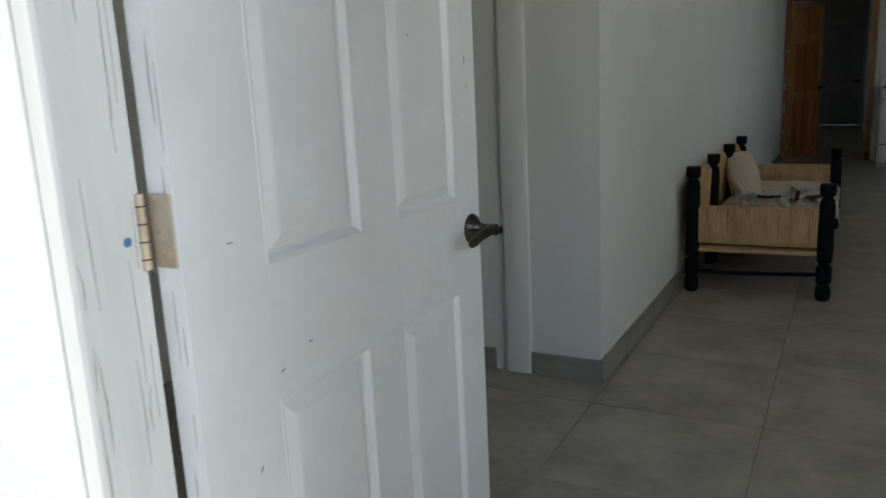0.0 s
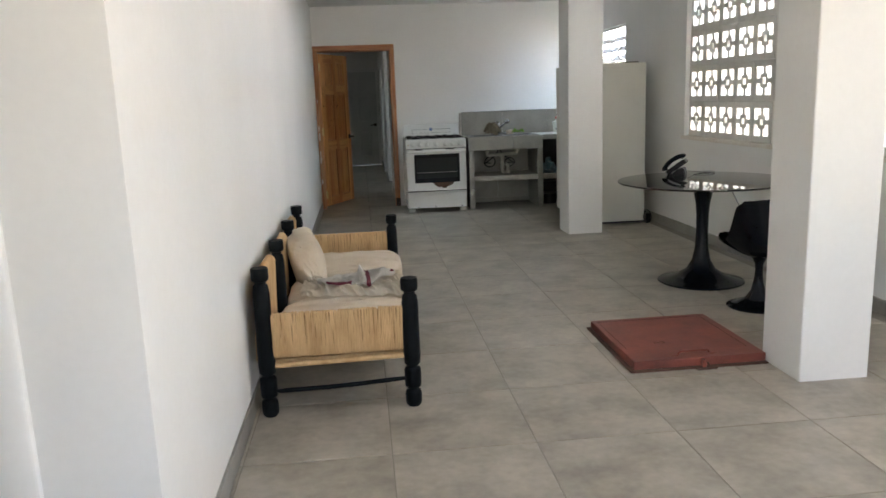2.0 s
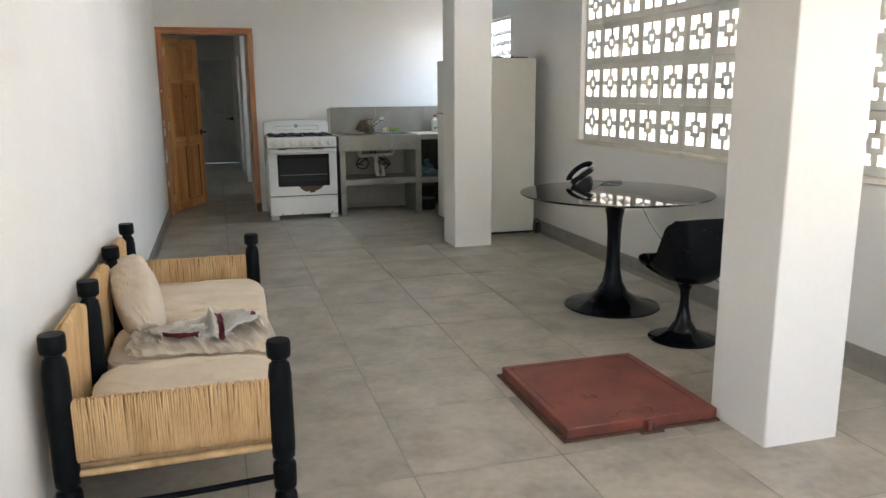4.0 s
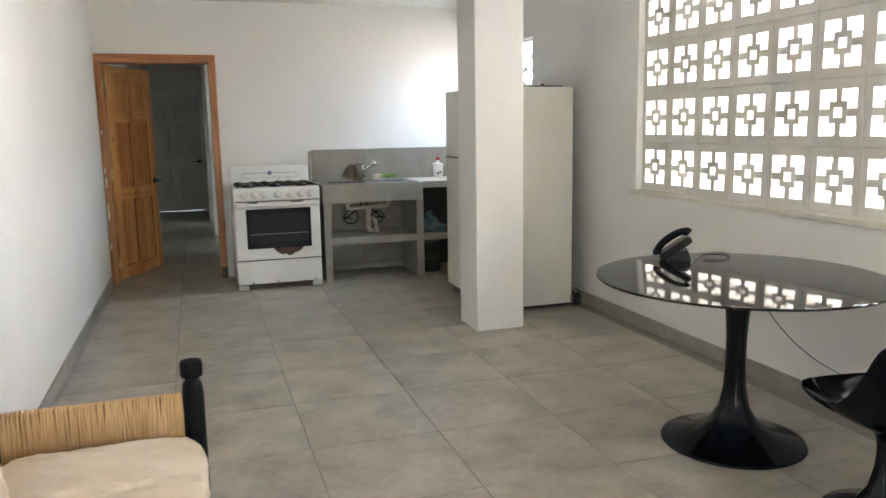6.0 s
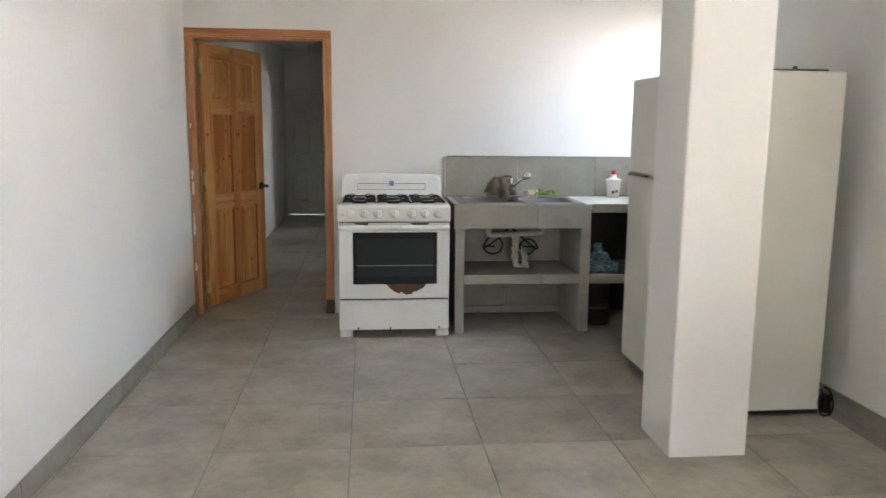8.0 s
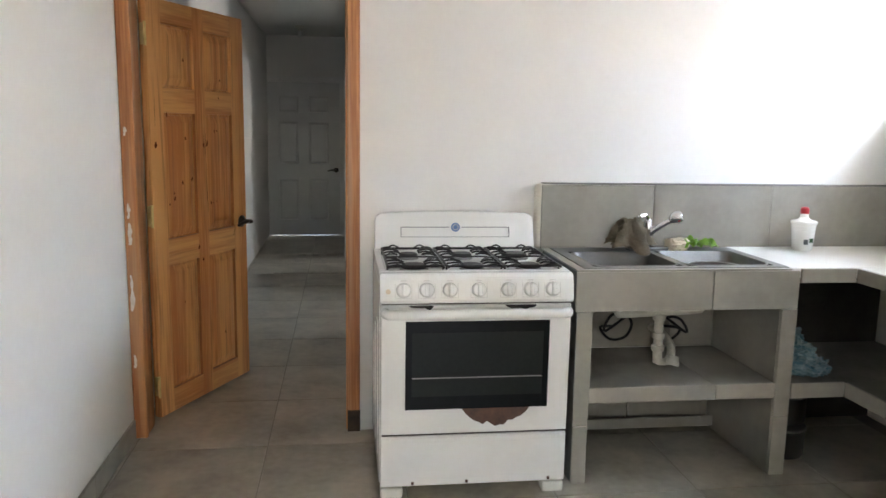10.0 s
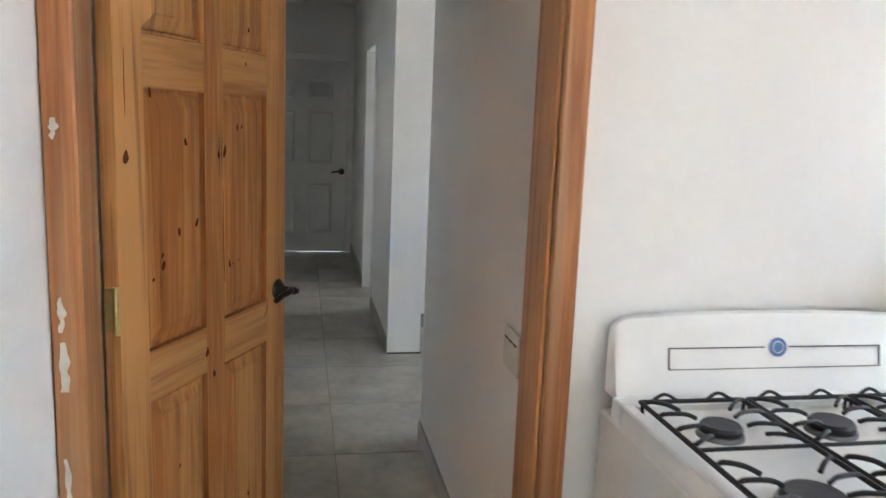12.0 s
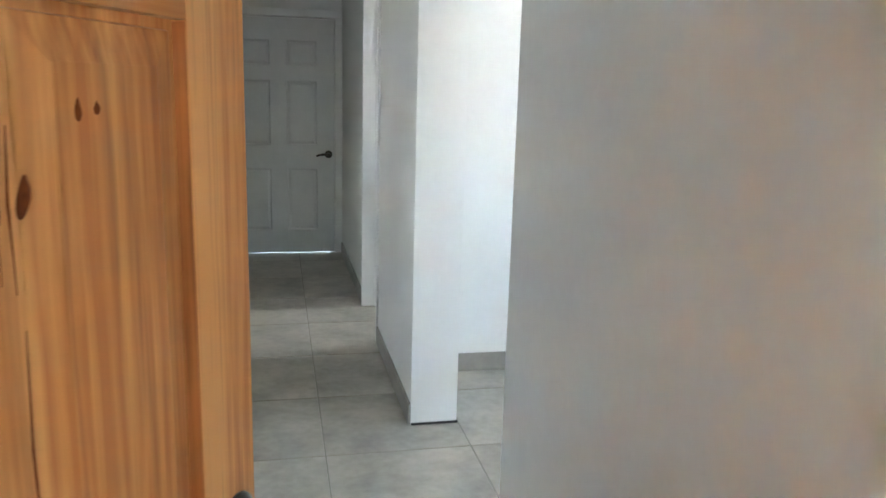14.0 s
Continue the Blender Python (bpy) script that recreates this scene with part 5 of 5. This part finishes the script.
def sink_counter():
    c = thing("sink_counter", (2.47, 11.28, 0), "grey tiled masonry sink counter with an open shelf", "counter")
    g = 0.0015
    # cores
    core = bmesh.new()
    for q in ((1.986, 2.042, YC + 0.012, 11.58, 0.0, 0.905), (2.882, 2.944, YC + 0.012, 11.58, 0.0, 0.905), (2.042, 2.882, YC + 0.012, 11.58, 0.362, 0.41)):
        bx(core, *q)
    part("core", core, M["cement"], c)
    tiles_on(c, [(1.972, 2.562 - g, YC, YC + 0.012, 0.747, 0.912), (2.562 + g, 2.946, YC, YC + 0.012, 0.747, 0.912),
                 (1.981, 2.046, YC, YC + 0.012, 0.255 + g, 0.746 - g), (1.983, 2.046, YC - 0.001, YC + 0.011, 0.001, 0.255 - g),
                 (2.878, 2.948, YC, YC + 0.012, 0.27 + g, 0.746 - g), (2.878, 2.948, YC - 0.001, YC + 0.011, 0.001, 0.27 - g),
                 (2.046 + g, 2.606 - g, YC + 0.002, YC + 0.012, 0.352, 0.418), (2.606 + g, 2.877, YC + 0.002, YC + 0.012, 0.352, 0.418),
                 (2.043, 2.60 - g, YC + 0.013, 11.57, 0.411, 0.418), (2.60 + g, 2.877, YC + 0.013, 11.57, 0.411, 0.418),
                 (2.0425, 2.047, YC + 0.013, 11.57, 0.0, 0.361), (2.0425, 2.047, YC + 0.013, 11.57, 0.419, 0.745),
                 (2.8765, 2.8815, YC + 0.013, 11.57, 0.0, 0.361), (2.8765, 2.8815, YC + 0.013, 11.57, 0.419, 0.745),
                 (2.048, 2.45 - g, 11.568, 11.58, 0.001, 0.36), (2.45 + g, 2.876, 11.568, 11.58, 0.001, 0.36),
                 (2.048, 2.65 - g, 11.568, 11.58, 0.42, 0.745), (2.65 + g, 2.876, 11.568, 11.58, 0.42, 0.745),
                 (2.048, 2.876, 11.50, 11.512, 0.02, 0.072)])
    # splashback, with its plaster edge
    sp = thing("splashback", (2.8, 11.6, 0.915), "grey tiled splashback behind the sink", "splashback", kind="structure")
    tiles_on(sp, [(1.972, 2.53 - g, 11.575, 11.587, 0.913, 1.222), (2.53 + g, 3.14 - g, 11.575, 11.587, 0.913, 1.224), (3.14 + g, 3.812, 11.575, 11.587, 0.913, 1.224)])
    part("backing", box(1.948, 3.812, 11.5875, 11.652, 0.912, 1.2235, bevel=0.02, seg=4), M["sill"], sp, "cream rounded plaster edge", smooth=40)
    part("top_edge", box(1.985, 3.812, 11.573, 11.655, 1.2245, 1.229, bevel=0.001), M["cement"], sp, "dark cement line along the top")
    # counter top round the sink
    tp = thing("worktop", (2.9, 11.28, 0.9), "pale tiled worktop around a steel sink", "worktop")
    tiles_on(tp, [(1.972, 2.012, YC, 11.574, 0.9125, 0.921), (2.013, 2.908, YC, YC + 0.028, 0.9125, 0.921), (2.013, 2.908, 11.545, 11.574, 0.9125, 0.921)])
    part("slab", box(2.909, 3.812, YC + 0.005, 11.574, 0.88, 0.922, bevel=0.003), M["worktop"], tp, "white worn worktop slab")
    part("edge_tile", box(2.949, 3.20, YC - 0.008, YC + 0.0045, 0.86, 0.921, bevel=0.0015), M["counter_tile"], tp)
    part("slab", box(3.215, 3.812, 10.25, YC + 0.0045, 0.88, 0.921, bevel=0.003), M["worktop"], tp)
    part("edge_tile", box(3.2, 3.2145, 10.25, YC - 0.009, 0.86, 0.921, bevel=0.0015), M["counter_tile"], tp)
    # corner unit below, L-shaped
    k = thing("corner_counter", (3.4, 11.2, 0), "grey tiled corner counter with dark open shelves", "counter")
    part("shelf", box(2.95, 3.81, YC + 0.01, 11.64, 0.36, 0.41), M["cement"], k)
    part("shelf", box(3.215, 3.81, 10.26, YC + 0.009, 0.36, 0.41), M["cement"], k)
    tiles_on(k, [(2.95, 3.20, YC - 0.004, YC + 0.009, 0.35, 0.416), (3.2, 3.213, 10.26, YC - 0.005, 0.35, 0.416)])
    # back panels near black: the shelves' deep shade is put into their colour
    part("back_panel", box(2.95, 3.812, 11.61, 11.648, 0.0, 0.36), M["shade_dirt"], k)
    part("back_panel", box(2.95, 3.812, 11.61, 11.648, 0.41, 0.878), M["shade_dirt"], k)
    part("end_panel", box(3.22, 3.81, 10.24, 10.26, 0.0, 0.88), M["cement"], k)


def bowl(bm, x0, x1, y0, y1, zt, zb, r=0.05):
    """An open basin with rounded corners and a sloping wall."""
    def loop(inset, z):
        pts = []
        for cx, cy, a0 in ((x1 - r, y1 - r, 0), (x0 + r, y1 - r, 90), (x0 + r, y0 + r, 180), (x1 - r, y0 + r, 270)):
            for k in range(5):
                a = radians(a0 + 22.5 * k)
                pts.append(bm.verts.new((cx + (r - inset) * math.cos(a), cy + (r - inset) * math.sin(a), z)))
        return pts
    ls = [loop(-0.012, zt + 0.002), loop(-0.004, zt + 0.004), loop(0.0, zt), loop(0.012, zb + 0.03), loop(0.03, zb + 0.004), loop(0.045, zb)]
    for a, b in zip(ls, ls[1:]):
        for i in range(20):
            bm.faces.new((a[i], a[(i + 1) % 20], b[(i + 1) % 20], b[i]))
    bm.faces.new(ls[-1])


def sink():
    s = thing("kitchen_sink", (2.46, 11.28, 0.76), "double stainless steel sink set in the worktop", "sink")
    xs, y0, y1 = ((2.075, 2.44), (2.49, 2.85)), 11.06, 11.415
    rim = bmesh.new()
    for q in ((2.013, 2.063, 11.013, 11.545), (2.452, 2.478, 11.047, 11.428), (2.862, 2.908, 11.013, 11.545), (2.063, 2.862, 11.013, 11.047), (2.063, 2.862, 11.428, 11.545)):
        bx(rim, *q, 0.914, 0.924)
    part("rim", rim, M["steel"], s)
    for a, b in xs:
        bm = bmesh.new()
        bowl(bm, a, b, y0, y1, 0.922, 0.77)
        bw = part("basin", bm, M["steel"], s, smooth=50)
        part("drain", lathe(bmesh.new(), [(0.0, 0.7715), (0.03, 0.7715), (0.034, 0.774), (0.036, 0.7712)], ((a + b) / 2, (y0 + y1) / 2, 0), 18), M["dark_metal"], bw)
    f = thing("kitchen_tap", (2.44, 11.46, 0.92), "chrome kitchen tap with a raised swivel spout", "tap")
    part("base", box(2.36, 2.56, 11.435, 11.485, 0.924, 0.945, bevel=0.008, seg=2), M["chrome"], f)
    part("valve", lathe(bmesh.new(), [(0.022, 0.945), (0.024, 0.99), (0.018, 1.03), (0.02, 1.06), (0.012, 1.075), (0.0, 1.076)], (2.46, 11.46, 0), 18), M["chrome"], f, smooth=True)
    part("spout", tube(bmesh.new(), smooth_path([(2.44, 11.455, 0.99), (2.475, 11.43, 1.025), (2.52, 11.40, 1.062), (2.545, 11.385, 1.078)]), [0.017] * 6 + [0.015] * 6 + [0.013] * 7, 12), M["chrome"], f, smooth=True)
    part("aerator", tube(bmesh.new(), [(2.535, 11.39, 1.072), (2.548, 11.384, 1.084), (2.562, 11.377, 1.092), (2.578, 11.37, 1.098), (2.586, 11.366, 1.101)], [0.016, 0.027, 0.030, 0.025, 0.014], 16), M["chrome"], f, smooth=True)
    part("lever", tube(bmesh.new(), smooth_path([(2.46, 11.46, 1.07), (2.44, 11.44, 1.092), (2.40, 11.42, 1.09)]), [0.008] * 6 + [0.010] * 7, 8), M["chrome"], f, smooth=True)
    # rag hung over the tap
    def rag_at(u, v):
        a = radians(-205 + 240 * u)
        fold = 1 + 0.34 * math.sin(a * 5 + 1.3 * v) * v + 0.20 * noise.noise((u * 7, v * 2, 3))
        tail = math.exp(-((u - 0.52) / 0.10) ** 2)
        reach = (0.030 + 0.072 * v ** 0.7) * fold
        drop = (0.128 + 0.030 * tail + 0.02 * noise.noise((u * 6, 4, 1))) * v ** 1.25
        return (2.365 + reach * math.cos(a) + 0.012 * noise.noise((u * 9, v * 7, 1)), 11.435 + 0.62 * reach * math.sin(a) - 0.035 * tail * v, 1.082 - drop + 0.012 * noise.noise((u * 8, v * 6, 5)))
    bm = cloth(72, 22, rag_at)
    bmesh.ops.solidify(bm, geom=bm.faces[:], thickness=0.004)
    single("rag", bm, M["rag"], "crumpled brown cloth hung over the tap", "cloth", smooth=True)
    def rag2(u, v):
        return (2.30 + 0.14 * u, 11.47 + 0.06 * v - 0.02 * u, 0.945 + 0.07 * math.sin(math.pi * v) * math.sin(math.pi * u) ** 0.5 + 0.025 * noise.noise((u * 6, v * 6, 2)))
    bm = cloth(20, 12, rag2)
    bmesh.ops.solidify(bm, geom=bm.faces[:], thickness=0.004)
    single("rag", bm, M["rag"], "crumpled brown cloth beside the tap", "cloth", smooth=True)
    single("sponge", cushion(2.565, 2.665, 11.44, 11.515, 0.924, 0.975, seed=4, wrinkle=0.01, cuts=8), M["cushion"], "beige washing-up sponge at the sink", "sponge", smooth=True)
    def scourer(u, v):
        return (2.63 + 0.17 * u + 0.02 * noise.noise((u * 7, v * 7, 3)), 11.425 + 0.10 * v + 0.02 * noise.noise((u * 5, v * 5, 6)), 0.938 + 0.05 * abs(noise.noise((u * 6, v * 5, 1.5))) + 0.03 * math.sin(math.pi * v) * (1 - u))
    bm = cloth(20, 12, scourer)
    bmesh.ops.solidify(bm, geom=bm.faces[:], thickness=0.005)
    single("green_cloth", bm, M["green"], "crumpled bright green scouring cloth", "cloth", smooth=True)
    pan = thing("pan", (2.70, 11.24, 0.77), "steel pan with red rim lying in the sink", "pan")
    part("body", lathe(bmesh.new(), [(0.0, 0.777), (0.09, 0.777), (0.112, 0.80), (0.118, 0.885), (0.122, 0.89), (0.114, 0.886), (0.106, 0.80), (0.0, 0.785)], (2.70, 11.24, 0), 26), M["steel"], pan, smooth=35)
    part("red_lining", lathe(bmesh.new(), [(0.0, 0.80), (0.09, 0.80), (0.10, 0.83), (0.098, 0.832), (0.0, 0.806)], (2.70, 11.24, 0), 26), M["red"], pan, "red bowl inside", smooth=35)


def drain_pipes():
    d = thing("drain_pipes", (2.46, 11.3, 0.42), "dirty white plastic drain pipes under the sink", "pipes")
    def pv(pts, r=0.02):
        part("pipe", tube(bmesh.new(), pts, r, 12), M["pvc"], d, smooth=35)
    for x in (2.262, 2.665):
        pv([(x, 11.28, 0.76), (x, 11.28, 0.70)], 0.022)
        part("collar", lathe(bmesh.new(), [(0.028, 0.70), (0.030, 0.705), (0.030, 0.725), (0.027, 0.73)], (x, 11.28, 0), 16), M["pvc"], d, smooth=30)
        part("flange", lathe(bmesh.new(), [(0.045, 0.752), (0.045, 0.768)], (x, 11.28, 0), 18), M["pvc"], d, smooth=30)
    pv(smooth_path([(2.262, 11.28, 0.70), (2.266, 11.28, 0.672), (2.29, 11.28, 0.662), (2.463, 11.28, 0.668), (2.63, 11.28, 0.676), (2.66, 11.28, 0.684), (2.665, 11.28, 0.705)], 5), 0.019)
    pv([(2.463, 11.28, 0.67), (2.466, 11.28, 0.43)], 0.021)
    for z in (0.645, 0.56, 0.50):
        part("collar", lathe(bmesh.new(), [(0.027, z - 0.014), (0.03, z - 0.01), (0.03, z + 0.01), (0.027, z + 0.014)], (2.464, 11.28, 0), 16), M["pvc"], d, smooth=30)
    pv(smooth_path([(2.468, 11.28, 0.44), (2.50, 11.29, 0.425), (2.535, 11.30, 0.44), (2.55, 11.33, 0.49), (2.555, 11.45, 0.52), (2.555, 11.57, 0.52)], 5), 0.02)
    pv([(2.535, 11.275, 0.419), (2.545, 11.28, 0.46)], [0.035, 0.024])
    for sgn, cx, cz, rr in ((-1, 2.325, 0.562, 0.072), (1, 2.592, 0.548, 0.062)):
        ring = [(cx + rr * math.cos(a), 11.40 + 0.012 * k, cz + rr * math.sin(a)) for k, a in enumerate(radians(90 - sgn * 100 + sgn * 60 * n) for n in range(7))]
        part("hose", tube(bmesh.new(), smooth_path([(2.45, 11.43, 0.752), (2.45 + 0.35 * (cx - 2.45), 11.42, 0.66), *ring, (cx - sgn * 0.03, 11.56, 0.53)], 5), 0.0068, 8), M["black_plastic"], d, "black braided hose", smooth=True)



def counter_clutter():
    b = thing("soap_bottle", (3.28, 11.48, 0.922), "white plastic bottle with red cap on the worktop", "bottle")
    bm = bmesh.new()
    lathe(bm, [(0.0, 0.922), (0.043, 0.922), (0.047, 0.928), (0.057, 1.05), (0.061, 1.052), (0.061, 1.063), (0.055, 1.066), (0.03, 1.072), (0.02, 1.082), (0.018, 1.10), (0.0, 1.10)], (3.255, 11.47, 0), 22)
    part("body", bm, M["enamel"], b, smooth=35)
    part("cap", lathe(bmesh.new(), [(0.019, 1.10), (0.021, 1.104), (0.02, 1.125), (0.012, 1.132), (0.0, 1.133)], (3.255, 11.47, 0), 16), M["red"], b, "red screw cap", smooth=35)
    part("print", box(3.228, 3.25, 11.4155, 11.4185, 0.955, 0.98), M["grey_print"], b)
    part("print", box(3.258, 3.276, 11.416, 11.419, 0.965, 0.985), M["green_print"], b)
    bg = thing("plastic_bag", (3.06, 11.15, 0.41), "blue and white striped plastic bag on the shelf", "bag")
    part("bag", cushion(2.985, 3.135, 11.08, 11.24, 0.4165, 0.535, seed=6, e=2.2, wrinkle=0.03, cuts=12), M["blue_cloth"], bg, smooth=True)
    part("knot", cushion(3.03, 3.085, 11.13, 11.18, 0.52, 0.60, seed=8, e=2.2, wrinkle=0.02, cuts=8), M["blue_cloth"], bg, smooth=True)
    part("side_bag", cushion(3.10, 3.19, 11.06, 11.16, 0.4165, 0.475, seed=5, e=2.2, wrinkle=0.02, cuts=8), M["blue_cloth"], bg, smooth=True)
    for z, r in ((0.0, 0.105), (0.165, 0.10)):
        p = thing("cooking_pot", (3.07, 11.22, z), "dark steel cooking pot stacked under the counter", "pot", "pots under the counter")
        part("body", lathe(bmesh.new(), [(0.0, z + 0.001), (r * 0.95, z + 0.001), (r, z + 0.012), (r, z + 0.12), (r * 1.05, z + 0.126), (r * 1.03, z + 0.13)], (3.07, 11.22, 0), 26), M["iron"], p, smooth=35)
        part("lid", lathe(bmesh.new(), [(r * 1.05, z + 0.13), (r * 1.02, z + 0.14), (r * 0.5, z + 0.155), (0.02, z + 0.158), (0.018, z + 0.163), (0.0, z + 0.164)], (3.07, 11.22, 0), 26), M["steel"], p, "dull steel lid", smooth=35)


def fridge():
    X0, X1, Y0, Y1, H = 2.90, 3.672, 9.295, 10.115, 1.725
    f = thing("refrigerator", (3.28, 9.7, 0), "off-white two-door refrigerator standing behind the pillar", "refrigerator")
    c = M["fridge"]
    part("cabinet", box(X0 + 0.065, X1, Y0, Y1, 0.025, H, bevel=0.008, seg=2), c, f)
    for name, z0, z1 in (("fridge_door", 0.10, 1.180), ("freezer_door", 1.194, H - 0.002)):
        d = part(name, box(X0, X0 + 0.062, Y0 + 0.002, Y1 - 0.002, z0, z1, bevel=0.012, seg=3), c, f)
        part("gasket", box(X0 + 0.0625, X0 + 0.0645, Y0 + 0.01, Y1 - 0.01, z0 + 0.01, z1 - 0.01), M["grey_print"], d)
    part("hinge_cover", box(X0 + 0.005, X0 + 0.06, Y0 + 0.004, Y0 + 0.05, 1.1805, 1.1935), M["steel"], f)
    part("trim", box(X0 - 0.012, X0 + 0.005, Y1 - 0.30, Y1 - 0.02, 1.1815, 1.1925, bevel=0.002), M["dark_metal"], f, "dark door grip strip")
    part("kick_plate", box(X0 + 0.05, X0 + 0.09, Y0 + 0.01, Y1 - 0.01, 0.02, 0.097, bevel=0.004), M["grey_print"], f)
    for x in (X0 + 0.10, X1 - 0.06):
        for y in (Y0 + 0.05, Y1 - 0.05):
            part("foot", lathe(bmesh.new(), [(0.02, 0.0), (0.02, 0.026)], (x, y, 0), 12), M["iron"], f)
    part("base_edge", box(X0 + 0.07, X1 - 0.002, Y0 - 0.003, Y0 + 0.004, 0.012, 0.03, bevel=0.001), M["iron"], f)
    w = thing("power_cable", (3.73, 9.3, 0), "black power cable looped on the floor by the refrigerator", "cable")
    part("cable", tube(bmesh.new(), smooth_path([(3.70, 9.40, 0.10), (3.68, 9.285, 0.13), (3.655, 9.27, 0.08), (3.67, 9.262, 0.015), (3.72, 9.27, 0.008), (3.75, 9.29, 0.05), (3.735, 9.30, 0.12), (3.71, 9.32, 0.14)], 6), 0.005, 8), M["black_plastic"], w, smooth=True)
    part("plug", box(3.705, 3.75, 9.30, 9.345, 0.001, 0.10, bevel=0.01, seg=2), M["black_plastic"], w)
    t = thing("flat_tray", (3.48, 9.5, H), "thin dark tray lying on the refrigerator top", "tray")
    part("tray", box(3.30, 3.60, 9.33, 9.62, H, H + 0.012, bevel=0.004), M["dark_metal"], t)
    part("knob", lathe(bmesh.new(), [(0.012, H + 0.012), (0.012, H + 0.026), (0.0, H + 0.028)], (3.44, 9.36, 0), 10), M["dark_metal"], t)


# very dark cement: painted shade behind the shelves, and the hall's dirt line
M["shade_dirt"] = mat("dark cement for shelf shade and dirt line", (0.06, 0.058, 0.055), (0.035, 0.034, 0.032), 0.9, scale=6, fine=50, bump=0.2)
M["green_print"] = mat("dark green print", (0.05, 0.12, 0.06), None, 0.5, bump=0)

entrance_door()
kitchen_door()
hall_doors()
block_window()
louvre_window()
pipe_cover()
bench()
sheet_and_towel()
hatch()
table()
chair()
telephone()
stove()
sink_counter()
sink()
drain_pipes()
counter_clutter()
fridge()
ceiling_lamp(2.0, 10.2)
ceiling_lamp(0.54, 17.5)
light_switch()
single("trim", box(HALL_R - 0.008, HALL_R + 0.205, 14.762, 14.772, 0.0005, 0.010, bevel=0.002), M["shade_dirt"], "dark dirty mortar line at the foot of the hall wall end", "trim", kind="structure")
baseboard([("x", LEFT, 1, 3.174, 11.628), ("y", 3.185, -1, -1.69, -0.41), ("y", 3.185, -1, -0.278, 0.048)], "grey tile skirting along the bench wall")
baseboard([("x", RIGHT, -1, 0.96, 10.24)], "grey tile skirting below the block window")
baseboard([("x", HALL_R, -1, 11.84, 13.44), ("x", HALL_R - 0.01, -1, 14.77, 15.93), ("x", HALL_R - 0.01, -1, 16.74, 18.49), ("y", 15.40, -1, 1.29, RIGHT)], "grey tile skirting in the hall")
lay_tiles()
